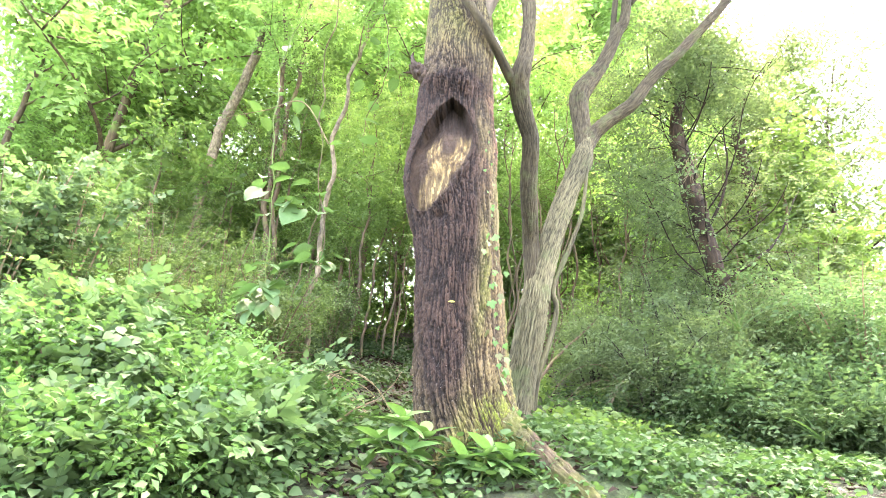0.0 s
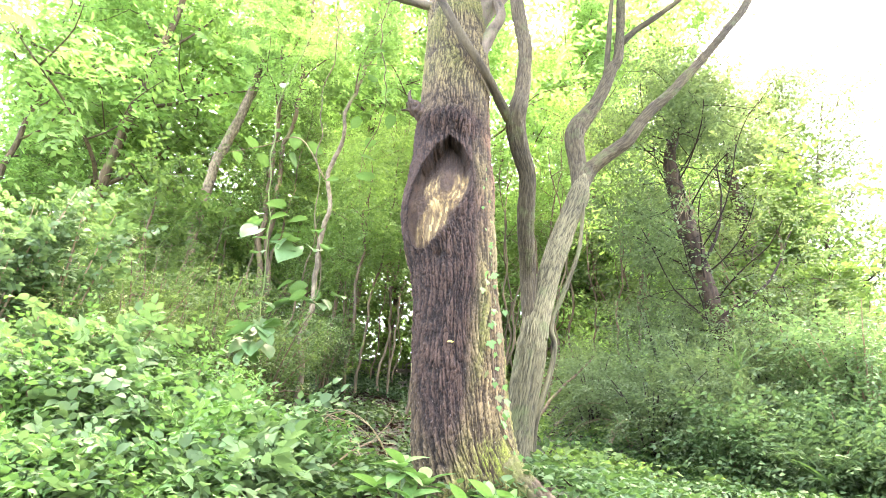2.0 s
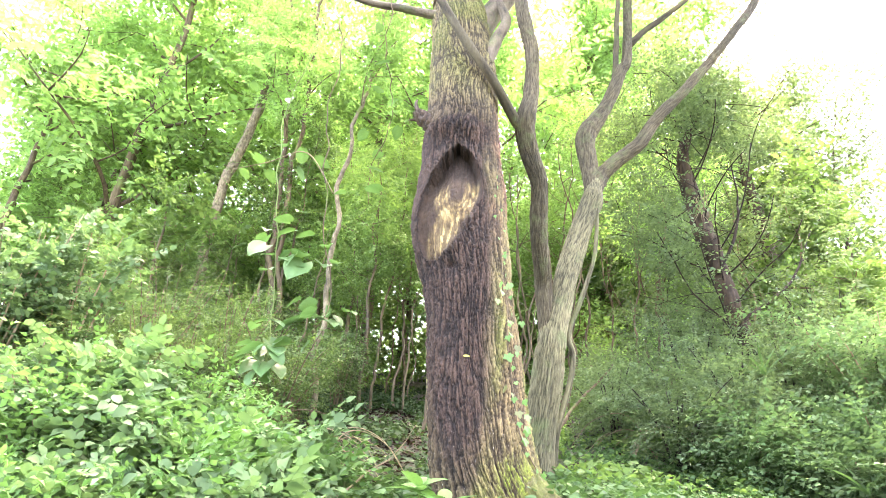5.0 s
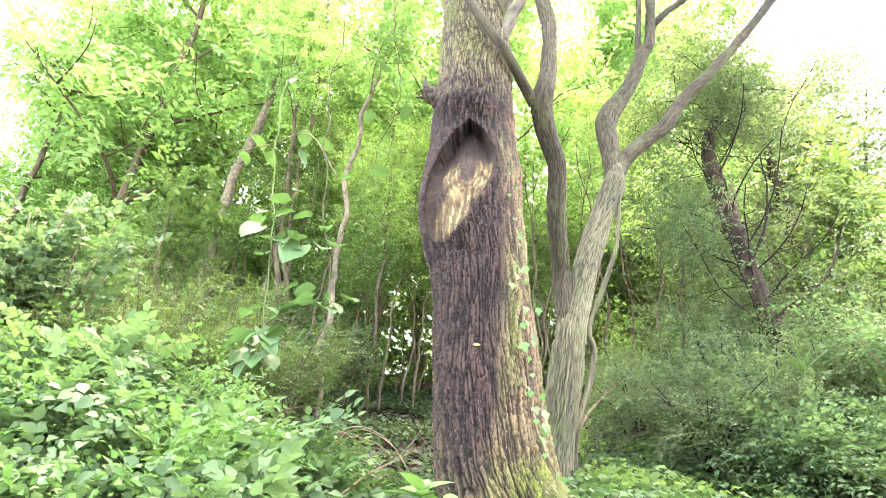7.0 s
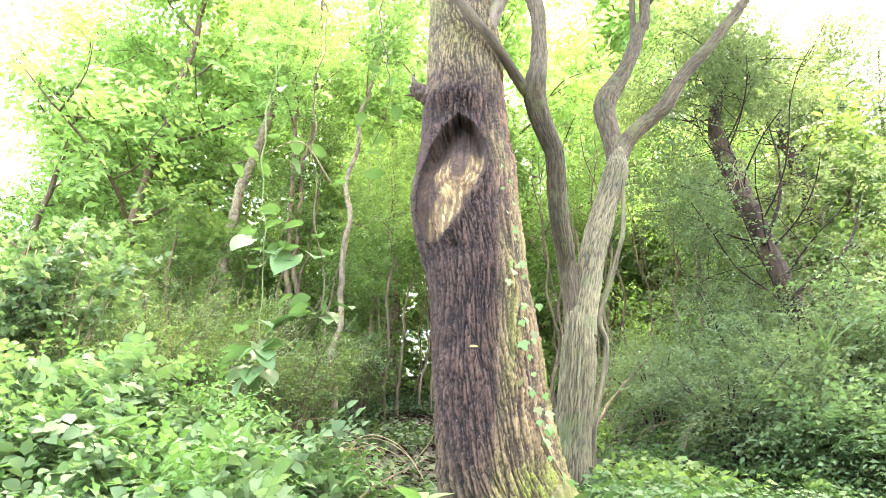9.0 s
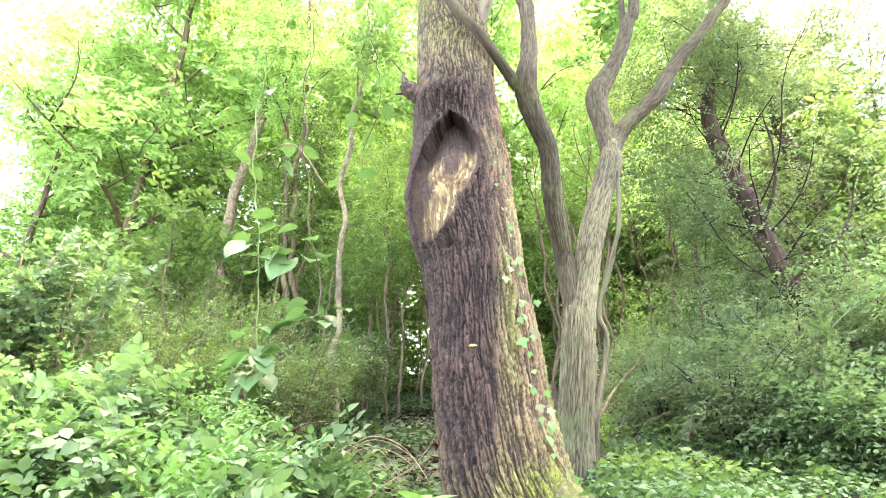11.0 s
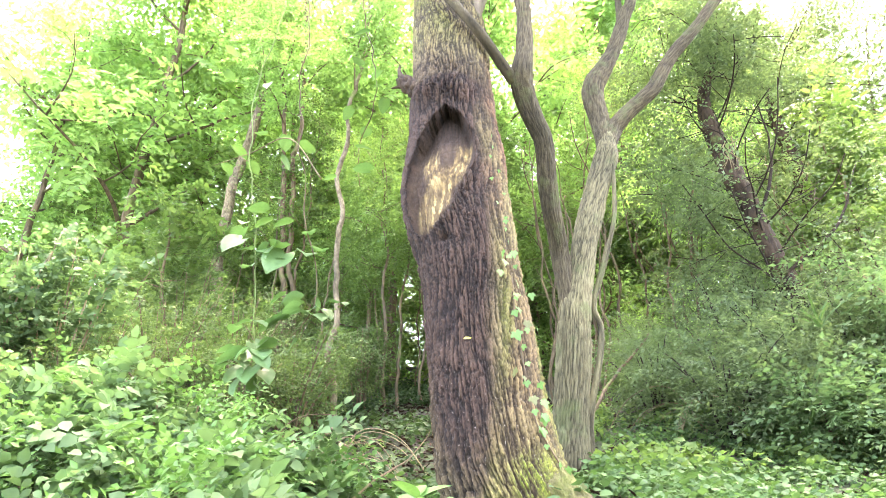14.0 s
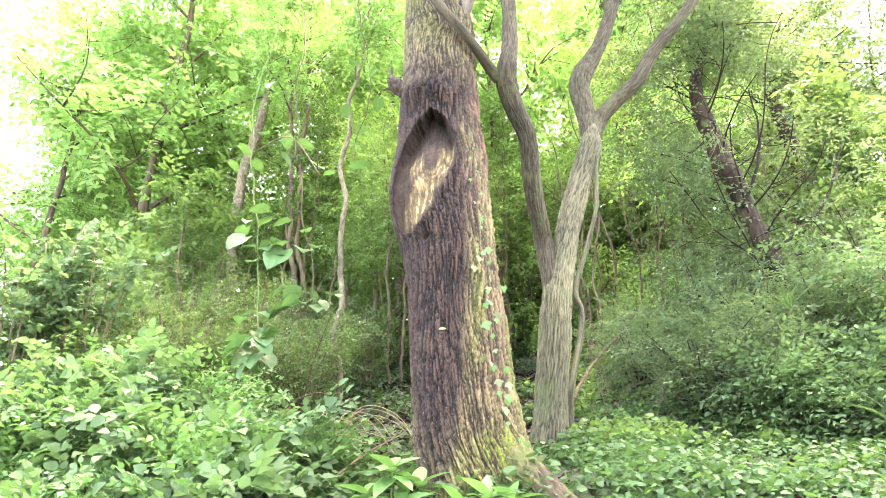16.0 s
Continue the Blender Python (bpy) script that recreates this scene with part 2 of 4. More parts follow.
def tube(pts, radii, sides=8, step=0.12, rough=0.0, grain=9.0, squash=0.2, wobble=0.0):
    """A limb along pts; rough: depth of its furrows in metres."""
    c, par = spline(pts, step)
    r = np.interp(par, np.arange(len(pts)), radii)
    if wobble:
        for i in range(len(c)):
            q = c[i] * 1.7
            c[i] = c[i] + wobble * np.array((noise.noise((q[2], q[0], 1.0)) + 0.4 * noise.noise((q[2] * 3, q[0], 5.0)), noise.noise((q[2], q[1], 9.0)), 0))
    tan = np.gradient(c, axis=0)
    tan /= np.linalg.norm(tan, axis=1, keepdims=True) + 1e-9
    side = np.cross(tan[0], (0.3, 1, 0.2))
    v, relief = [], []
    ang = np.linspace(0, 2 * np.pi, sides, endpoint=False)
    for i in range(len(c)):
        side = side - tan[i] * (side @ tan[i])
        side /= np.linalg.norm(side)
        other = np.cross(tan[i], side)
        rr = np.full(sides, r[i])
        if rough:
            for j in range(sides):
                q = (math.cos(ang[j]) * r[i] * grain * 2.2, math.sin(ang[j]) * r[i] * grain * 2.2, i * step * grain * squash)
                h = min(1.0, abs(noise.noise(q)) * 3.2) * 0.8 + 0.3 * noise.noise((q[0] * 2.3, q[1] * 2.3, q[2] * 3.0))
                rr[j] += rough * (1.6 * h - 0.8) + r[i] * 0.16 * noise.noise((q[0] * 0.12, q[1] * 0.12, i * step * 2.5))
                relief.append(h)
        v.append(c[i] + rr[:, None] * (np.cos(ang)[:, None] * side + np.sin(ang)[:, None] * other))
    n = len(c)
    v = np.vstack([*v, c[:1], c[-1:]])
    if rough:
        v = np.hstack([v, np.append(relief, (0.5, 0.5))[:, None]])
    k = np.arange(sides)
    k2 = (k + 1) % sides
    f = []
    for i in range(n - 1):
        a, b = i * sides, (i + 1) * sides
        f += [np.stack([a + k, a + k2, b + k2], 1), np.stack([a + k, b + k2, b + k], 1)]
    f += [np.stack([k2, k, np.full(sides, n * sides)], 1), np.stack([(n - 1) * sides + k, (n - 1) * sides + k2, np.full(sides, n * sides + 1)], 1)]
    return v, np.concatenate(f)


def leaf(width=0.5, fold=0.12, droop=0.12):
    """A small pointed leaf, 1 long, along y."""
    w = width / 2
    v = np.array([(0, 0, 0), (-w * 0.88, 0.26, fold * 0.5), (-w * 0.8, 0.64, fold * 0.3), (0, 1, -droop), (w * 0.8, 0.64, 0.0), (w * 0.88, 0.26, fold)], float)
    return v, np.array([(0, 5, 1), (1, 5, 4), (1, 4, 2), (2, 4, 3)])


def small_leaf(width=0.5, fold=0.12, droop=0.12):
    """A leaf seen from afar: two halves folded along the rib."""
    w = width / 2
    v = np.array([(0, 0, 0), (-w, 0.42, fold), (0, 1, -droop), (w, 0.42, fold * 0.3)], float)
    return v, np.array([(0, 2, 1), (0, 3, 2)])


def folded_leaf(width=0.5, fold=0.12, droop=0.12):
    """The same with a midrib, for leaves seen close by."""
    w = width / 2
    v = np.array([(0, 0, 0), (-w * 0.85, 0.24, fold), (-w * 0.85, 0.6, fold * 0.8), (0, 1, -droop), (w * 0.85, 0.6, fold * 0.8), (w * 0.85, 0.24, fold), (0, 0.3, 0.02), (0, 0.65, 0.0)], float)
    return v, np.array([(0, 6, 1), (1, 6, 7), (1, 7, 2), (2, 7, 3), (0, 5, 6), (5, 4, 7), (5, 7, 6), (4, 3, 7)])


def broad_leaf(width=0.8, fold=0.1, droop=0.25, heart=0.0, lobes=0.0, wave=0.0):
    """A large leaf with a midrib and curved blade, 1 long, along y."""
    n = 7
    v, f = [], []
    for i in range(n + 1):
        t = i / n
        w = 0.5 * width * (math.sin(math.pi * min(1, t * 0.93 + 0.07) ** 0.8) ** 0.8) * (1 + lobes * math.cos(t * 15))
        y = t - heart * (1 - t) ** 6
        z = -droop * t * t
        e = fold * w * 2 + wave * math.sin(t * 9)
        v += [(-w, y - heart * 0.6 * (1 - t) ** 4, z + e), (-w * 0.5, y, z + e * 0.35), (0, t, z), (w * 0.5, y, z + e * 0.35), (w, y - heart * 0.6 * (1 - t) ** 4, z + e * 0.8)]
    for i in range(n):
        for j in range(4):
            a = i * 5 + j
            f += [(a, a + 1, a + 6), (a, a + 6, a + 5)]
    return np.array(v, float), np.array(f)


def lobed_leaf():
    """A five-lobed ivy leaf, 1 long, along y, dished towards its rib."""
    out = []
    for a, r in ((-180, 0.10), (-158, 0.34), (-128, 0.52), (-105, 0.40), (-84, 0.62), (-62, 0.74), (-42, 0.50), (-20, 0.72), (0, 1.0), (20, 0.72), (42, 0.50), (62, 0.74), (84, 0.62), (105, 0.40), (128, 0.52), (158, 0.34)):
        x, y = r * 0.72 * math.sin(radians(a)), 0.32 + r * 0.68 * math.cos(radians(a))
        out.append((x, y, 0.10 * abs(x) - 0.14 * y * y))
    n = len(out)
    return np.array([(0, 0.32, 0.0)] + out, float), np.array([(0, 1 + (i + 1) % n, 1 + i) for i in range(n)])


def turns(yaw, pitch, roll):
    """Rotations: roll about the leaf, then its tip raised by pitch, then yaw about z."""
    cy, sy, cp, sp, cr, sr = np.cos(yaw), np.sin(yaw), np.cos(pitch), np.sin(pitch), np.cos(roll), np.sin(roll)
    o, i = np.zeros_like(cy), np.ones_like(cy)
    rz = np.stack([cy, -sy, o, sy, cy, o, o, o, i], -1).reshape(-1, 3, 3)
    rx = np.stack([i, o, o, o, cp, -sp, o, sp, cp], -1).reshape(-1, 3, 3)
    ry = np.stack([cr, o, sr, o, i, o, -sr, o, cr], -1).reshape(-1, 3, 3)
    return rz @ rx @ ry


def spread(shape, where, rot, size):
    """Copies of a shape joined into one."""
    v, f = shape
    n = len(where)
    out = np.einsum("nij,kj->nki", rot, v) * np.asarray(size)[:, None, None] + np.asarray(where)[:, None]
    return out.reshape(-1, 3), (f[None] + (np.arange(n) * len(v))[:, None, None]).reshape(-1, f.shape[1])


def spray(count, length, leaf_len, width=0.5, pairs=False, seed=0, blade=leaf, twig=True):
    """A twig with leaves to both sides."""
    g = np.random.default_rng(seed)
    t = np.repeat(np.linspace(0.15, 1, (count + 1) // 2), 2)[:count] if pairs else np.linspace(0.12, 1, count)
    sidef = np.where(np.arange(count) % 2, 1.0, -1.0)
    pos = np.stack([g.normal(0, 0.01, count), t * length, -0.18 * length * t**2], 1)
    yaw = -sidef * g.uniform(0.7, 1.25, count)
    yaw[-1] = 0.1
    rot = turns(yaw, g.uniform(-0.5, 0.15, count), g.normal(0, 0.4, count))
    leaves = spread(blade(width, 0.1, 0.15), pos, rot, leaf_len * g.uniform(0.7, 1.15, count))
    if not twig:
        return leaves
    r = length * 0.006
    c = np.array([(0, 0, 0), (0, length * 0.5, -0.045 * length), (0, length, -0.18 * length)])
    tri = np.array([(r, 0, 0), (-r, 0, 0), (0, 0, r * 1.5)])
    v = np.concatenate([c[i] + tri * (1 - 0.3 * i) for i in range(3)])
    f = [(i * 3 + j, i * 3 + (j + 1) % 3, i * 3 + 3 + (j + 1) % 3) for i in range(2) for j in range(3)]
    f += [(i * 3 + j, i * 3 + 3 + (j + 1) % 3, i * 3 + 3 + j) for i in range(2) for j in range(3)]
    return join([leaves, (v, np.array(f))])


SPRAYS_FINE = [spray(13, 0.40, 0.07, 0.5, True, s, small_leaf, False) for s in range(3)]
SPRAYS_BROAD = [spray(8, 0.32, 0.105, 0.55, False, s + 9) for s in range(3)]
SPRAYS_SMALL = [spray(11, 0.28, 0.044, 0.55, False, s + 19, small_leaf, False) for s in range(3)]
SPRAYS_TINY = [spray(15, 0.27, 0.032, 0.48, False, s + 49, small_leaf, s == 0) for s in range(3)]
SPRAYS_SHRUB = [spray(9, 0.27, 0.10, 0.72, True, s + 29, folded_leaf) for s in range(3)]
SPRAYS_FAR = [spray(7, 0.6, 0.2, 0.62, False, s + 39, small_leaf, False) for s in range(3)]


def foliage(sprays, where, g, size=1.0, up=0.1, out=None):
    """Sprays at the places, pointing outwards (yaw out) or any way."""
    where = np.asarray(where)
    n = len(where)
    yaw = g.uniform(0, 2 * np.pi, n) if out is None else out + g.normal(0, 0.8, n)
    kind = g.integers(0, len(sprays), n)
    rot = turns(yaw, g.normal(up, 0.45, n), g.normal(0, 0.5, n))
    s = size * g.uniform(0.7, 1.3, n)
    return join([spread(sp, where[kind == k], rot[kind == k], s[kind == k]) for k, sp in enumerate(sprays) if (kind == k).any()])


def branch_line(g, start, yaw, rise, length, n=5, bend=0.25):
    p, out = np.array(start, float), [np.array(start, float)]
    for i in range(n - 1):
        yaw += g.normal(0, bend)
        rise += g.normal(0.02, bend * 0.6)
        p = p + length / (n - 1) * np.array((-math.sin(yaw) * math.cos(rise), math.cos(yaw) * math.cos(rise), math.sin(rise)))
        out.append(p)
    return out


def tree(name, at, label, line, radii, bark, leafy, sprays, g, limbs=8, low=0.35, reach=1.8, per=70, size=1.0, rise=0.5, sides=9, rough=0.0, group="", spread_r=0.38, gaps=None):
    """A tree: trunk along line, limbs from its upper part, a crown of many sprays."""
    ob = thing(name, at, label, "tree", group)
    line, radii = [np.array(line[0]) - (0, 0, 0.4), *line], (radii[0], *radii)
    part("trunk", tube(line, radii, sides, 0.05 if sides > 13 else 0.12, rough, 45.0, 0.12, wobble=0.08 if radii[0] < 0.06 else 0.04), bark, ob)
    c, par = spline(line, 0.1)
    rad = np.interp(par, np.arange(len(line)), radii)
    places = []
    for i in range(limbs):
        k = int(len(c) * (low + (0.97 - low) * (i + g.uniform(0, 0.8)) / limbs))
        k = min(k, len(c) - 1)
        ln = reach * g.uniform(0.6, 1.15) * (1.15 - 0.5 * k / len(c))
        bl = branch_line(g, c[k], g.uniform(0, 2 * np.pi), rise + g.normal(0, 0.2), ln)
        r0 = min(rad[k] * 0.5, 0.05 if gaps is None else 0.013)
        shapes = [tube(bl, np.linspace(r0, 0.006, len(bl)), 5, 0.2)]
        bc, _ = spline(bl, 0.06)
        for _ in range(3):
            q = bc[int(len(bc) * g.uniform(0.3, 0.9))]
            sub = branch_line(g, q, g.uniform(0, 2 * np.pi), 0.3, ln * 0.5, 4)
            shapes.append(tube(sub, np.linspace(r0 * 0.4, 0.004, len(sub)), 4, 0.25))
            sc, _ = spline(sub, 0.06)
            places.append(sc[g.integers(len(sc) // 4, len(sc), per // 3)])
        part("limb", join(shapes), bark, ob)
        places.append(bc[g.integers(len(bc) // 3, len(bc), per)])
    w = np.concatenate(places)
    w = w + g.normal(0, spread_r * 0.5, w.shape) * (1, 1, 0.7)
    if gaps is not None:
        w = w[np.array([noise.noise((x * 1.3, y * 1.3, z * 1.5)) > gaps for x, y, z in w])]
        near = np.stack([np.interp(w[:, 2], c[:, 2], c[:, 0]), np.interp(w[:, 2], c[:, 2], c[:, 1])], 1)
        w = w[~((np.abs(w[:, 0] - near[:, 0]) < 0.48) & (w[:, 1] < near[:, 1]) & (w[:, 2] < c[0, 2] + 0.75 * (c[-1, 2] - c[0, 2])))]
    part("crown", foliage(sprays, w, g, size), leafy, ob)
    return ob


def shrub(name, at, label, leafy, sprays, g, width=0.7, height=1.0, stems=7, per=45, size=1.0, stem_mat=None, group="", lean=(0, 0), bare=0.18):
    ob = thing(name, at, label, "shrub", group)
    places, yaws = [], []
    for i in range(stems):
        yaw = i * 2.4 + g.normal(0, 0.3)
        a = g.uniform(0.1, 1.0)
        end = np.array((-math.sin(yaw) * width * a + lean[0], math.cos(yaw) * width * a + lean[1], height * g.uniform(0.65, 1.05)))
        line = [np.array((-math.sin(yaw) * 0.06, math.cos(yaw) * 0.06, -0.06)), end * (0.35, 0.35, 0.45), end * (0.75, 0.75, 0.85), end]
        part("stem", tube(line, (0.014, 0.011, 0.007, 0.003), 5, 0.15), stem_mat or TWIG, ob)
        c, _ = spline(line, 0.04)
        k = (len(c) * (bare + (1 - bare) * g.uniform(0, 1, per) ** 0.7)).astype(int).clip(0, len(c) - 1)
        places.append(c[k] + g.normal(0, 0.13, (per, 3)) * (width * 1.3, width * 1.3, 0.7))
        yaws.append(yaw + g.normal(0, 1.0, per))
    w = np.concatenate(places)
    w[:, 2] = np.maximum(w[:, 2], 0.05)
    w[:, 2] += 0.3 * w[:, 1]
    part("foliage", foliage(sprays, w, g, size, 0.2, np.concatenate(yaws)), leafy, ob)
    return ob


# ---- ground ----
BANK_Y = (-60, -3.7, -3, -2.2, -1.5, -0.8, -0.35, 1.5, 3, 5, 11, 20, 35, 80)
BANK_Z = (-1.5, -1.3, -1.2, -1.0, -0.45, 0.02, 0.25, 0.56, 1.08, 1.72, 3.5, 6, 8, 9)


def ground_height(x, y):
    """A path at the foot of a bank, and the wooded slope that rises behind it."""
    return float(np.interp(y, BANK_Y, BANK_Z)) + 0.05 * math.sin(x * 1.3 + 0.5) * math.sin(y * 0.9 + 1.0) + 0.06 * noise.noise((x * 0.8, y * 0.8, 0.0)) - 0.03


def ground_sheet():
    radii = np.concatenate([np.linspace(0, 12, 90), np.geomspace(12.5, 600, 30)])
    sides = 120
    v = []
    for r in radii:
        for a in np.linspace(0, 2 * np.pi, sides, endpoint=False):
            x, y = r * math.cos(a), r * math.sin(a)
            v.append((x, y, ground_height(x, y)))
    k = np.arange(sides)
    k2 = (k + 1) % sides
    f = []
    for i in range(len(radii) - 1):
        a, b = i * sides, (i + 1) * sides
        f += [np.stack([a + k, b + k, b + k2], 1), np.stack([a + k, b + k2, a + k2], 1)]
    return np.array(v), np.concatenate(f)


tagged(part("ground", ground_sheet(), GROUND), "dark forest soil covered in brown leaf litter", "ground", kind="structure")


# ---- the old trunk with the hollow ----
PROF_Z = np.array([-0.043, 0.077, 0.222, 0.326, 0.523, 0.836, 1.234, 1.505, 1.721, 1.935, 2.308, 2.625, 3.08, 3.624, 4.225, 5.29, 6.682])
PROF_C = np.array([0.356, 0.356, 0.333, 0.328, 0.252, 0.199, 0.168, 0.144, 0.115, 0.077, 0.030, 0.015, -0.015, -0.039, -0.050, -0.144, -0.280])
PROF_R = np.array([0.371, 0.332, 0.302, 0.301, 0.298, 0.289, 0.293, 0.292, 0.300, 0.324, 0.339, 0.335, 0.318, 0.313, 0.325, 0.300, 0.200])
# a second measure of height along the stem, by which the hollow and the bark zones are laid out
PROF_H = np.array([-0.15, 0, 0.18, 0.31, 0.55, 0.9, 1.3, 1.55, 1.74, 1.92, 2.2, 2.42, 2.7, 3.0, 3.3, 3.75, 4.2])


def lean_at(z):
    return 0.30 + 0.3 * (z - 1.8)


def axis_at(h):
    z = np.interp(h, PROF_H, PROF_Z)
    return np.interp(z, PROF_Z, PROF_C), lean_at(z), z


def smooth_step(a, b, x):
    t = np.clip((x - a) / (b - a), 0, 1)
    return t * t * (3 - 2 * t)


def cavity(x, z):
    """1 deep in the hollow, 0 outside it: a pointed arch above, a slanting tail below."""
    t = (z - 1.90) / 0.70
    rows = np.array([-0.08, 0.0, 0.15, 0.35, 0.55, 0.75, 0.9, 1.0, 1.03])
    left = np.interp(t, rows, [-0.12, -0.18, -0.21, -0.225, -0.235, -0.205, -0.13, -0.065, -0.03])
    right = np.interp(t, rows, [-0.03, 0.06, 0.14, 0.2, 0.19, 0.17, 0.11, 0.03, -0.025])
    inner = np.minimum(x - left, right - x)
    soft = np.where(right - x < x - left, 0.035 + 0.11 * smooth_step(0.62, 0.3, t), 0.035)
    return smooth_step(-0.008, soft, inner) * (t > -0.08) * (t < 1.03)


def main_trunk():
    sides, rows = 250, 700
    ang = np.linspace(-np.pi, np.pi, sides, endpoint=False)
    ang = ang - 0.62 * np.sin(ang)
    zz = np.linspace(-0.04, 5.6, rows)
    th, up = np.meshgrid(ang, zz)
    cx, cy = np.interp(up, PROF_Z, PROF_C), lean_at(up)
    r = np.interp(up, PROF_Z, PROF_R)
    z = np.interp(up, PROF_Z, PROF_H)
    sx, sy = np.sin(th), -np.cos(th)
    front = np.clip(-sy, 0, 1)
    # root flares near the ground
    low = np.clip(1 - z / 0.75, 0, 1) ** 2
    r = r * (1 + low * (0.22 * np.cos(3 * (th - 1.1)) + 0.12 * np.cos(5 * th + 0.7)))
    x = cx + r * sx
    ridge = np.empty_like(z)
    lump = np.empty_like(z)
    for i in range(rows):
        for j in range(sides):
            px, py, pz = sx[i, j] * 0.32, sy[i, j] * 0.32, zz[i]
            warp = noise.noise((px * 5, py * 5, pz * 2.2)) * 0.05
            a = abs(noise.noise((px * 46 + warp * 40, py * 46 + warp * 40, pz * 3.4)))
            b = abs(noise.noise((px * 82 + warp * 60, py * 82 + 7, pz * 7.5)))
            c = noise.noise((px * 150, py * 150, pz * 75)) + 0.7 * noise.noise((px * 70, py * 70, pz * 45 + 3))
            e = min(1.0, abs(noise.noise((px * 22 + 4, py * 22, pz * 12 + warp * 40))) * 5.0)
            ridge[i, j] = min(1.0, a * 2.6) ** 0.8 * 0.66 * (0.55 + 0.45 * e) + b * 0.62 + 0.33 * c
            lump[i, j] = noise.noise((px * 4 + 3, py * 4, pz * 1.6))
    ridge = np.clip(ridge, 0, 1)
    cav = cavity(x + 0.03 * lump, z + 0.04 * lump + 0.006 * np.sin(x * 75 + 4 * lump) + 0.010 * (ridge - 0.5)) * (front > 0.05)
    amp = np.where(z > 2.95, 0.018, 0.027) * (1 - 0.6 * np.sqrt(cav))
    d = amp * (ridge - 0.45) + 0.022 * lump
    # callus lip round the hollow, the swollen collar above it, a small knot hole below
    rim = np.clip(4 * cav * (1 - cav), 0, 1)
    d += 0.03 * rim * (0.3 + 1.2 * ridge) + 0.005 * cav * (ridge - 0.5) + 0.004 * cav * np.sin(x * 95 + 12 * lump + 5 * z)
    d += 0.06 * (0.85 + 0.3 * ridge) * np.exp(-(((z - 2.76 + 0.12 * x) / 0.075) ** 2)) * smooth_step(0.26, 0.1, np.abs(x + 0.05)) * front**0.5
    d += 0.035 * np.exp(-(((z - 2.1) / 0.28) ** 2)) * smooth_step(-0.12, -0.24, x)
    d -= 0.05 * np.exp(-(((z - 1.80) / 0.028) ** 2) - ((x - 0.0) / 0.028) ** 2) * front
    r2 = r + d
    deep = cav * (0.045 + 0.05 * smooth_step(0.0, -0.18, x) + 0.09 * smooth_step(2.2, 2.55, z))
    v = np.stack([cx + r2 * sx, cy + r2 * sy + deep, up], -1).reshape(-1, 3)
    k = np.arange(sides)
    k2 = (k + 1) % sides
    f = np.concatenate([np.stack([i * sides + k, i * sides + k2, (i + 1) * sides + k2, (i + 1) * sides + k], 1) for i in range(rows - 1)])
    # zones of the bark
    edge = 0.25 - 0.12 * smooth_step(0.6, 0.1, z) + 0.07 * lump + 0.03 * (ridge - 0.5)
    wet_shade = smooth_step(0.05, -0.05, (x - edge)) * smooth_step(2.98, 2.80, z + 0.1 * lump) * smooth_step(-0.1, 0.25, z) * (front > 0)
    wet_shade = wet_shade * (0.55 + 0.45 * smooth_step(0.2, 1.0, z + 0.4 * lump))
    # paints decay and shade into the hollow too; a darker band rings the stem
    wet_shade = np.maximum(np.maximum(wet_shade, 0.62 * cav), 0.75 * smooth_step(2.2, 2.7, z) * smooth_step(3.1, 2.9, z + 0.1 * lump) + 0.3 * smooth_step(2.9, 3.1, z))
    rust = smooth_step(1.7, 2.3, z) * smooth_step(3.25, 2.9, z) * smooth_step(-0.06, 0.04, x - edge) * smooth_step(-0.2, 0.35, lump + 0.15)
    rust = np.maximum(rust, 0.4 * smooth_step(-0.06, 0.04, x - edge) * smooth_step(0.1, 0.5, z) * smooth_step(1.9, 1.4, z) * smooth_step(0.25, -0.2, lump))
    moss = 0.4 * smooth_step(0.0, 0.09, x - edge + 0.05) * smooth_step(0.75, 0.3, z + 0.7 * lump) * smooth_step(-0.35, 0.2, lump + ridge * 0.4 - 0.1)
    moss = np.maximum(moss, np.exp(-(((x - 0.42) / 0.11) ** 4) - ((z - 0.47) / 0.15) ** 4) * smooth_step(0.05, 0.45, lump * 0.6 + ridge * 0.8) * (front > 0))
    moss = np.maximum(moss, 0.5 * smooth_step(0.0, 0.1, x - edge) * smooth_step(2.1, 1.2, z) * smooth_step(0.0, 0.4, lump + ridge * 0.3))
    moss = np.maximum(moss, 0.35 * smooth_step(2.95, 3.3, z) * smooth_step(0.0, 0.5, lump + ridge * 0.5))
    # bare wood: swirling grain round a centre, running down into a slanting tail
    x = cx + r2 * sx
    ring = np.sqrt(((x - 0.005) / 0.12) ** 2 + ((z - 2.33) / 0.17) ** 2)
    grain = np.where(z > 2.16, ring * 26, x * 150 + 6 * (z - 2.16)) + 9 * lump + 3 * ridge
    streak = smooth_step(-0.1, 0.9, np.sin(grain) + 0.7 * np.sin(grain * 2.3 + 1.0 + 6 * lump))
    swirl = smooth_step(1.55, 1.15, ring) * smooth_step(0.35, 0.75, ring) * smooth_step(2.42, 2.31, z + 0.12 * lump)
    tail = smooth_step(1.15, 0.6, np.sqrt(((x + 0.075 - 0.22 * (z - 2.02)) / 0.115) ** 2 + ((z - 2.05) / 0.17) ** 2))
    wood = smooth_step(0.35, 0.9, cav) * np.clip(0.04 * smooth_step(2.6, 2.35, z) + (swirl + tail) * (0.3 + 0.7 * streak), 0, 1)
    fleck = smooth_step(1.35, 0.5, z) * 0.9 + 0.12
    me = build("trunk", (v, f), BARK_MAIN)
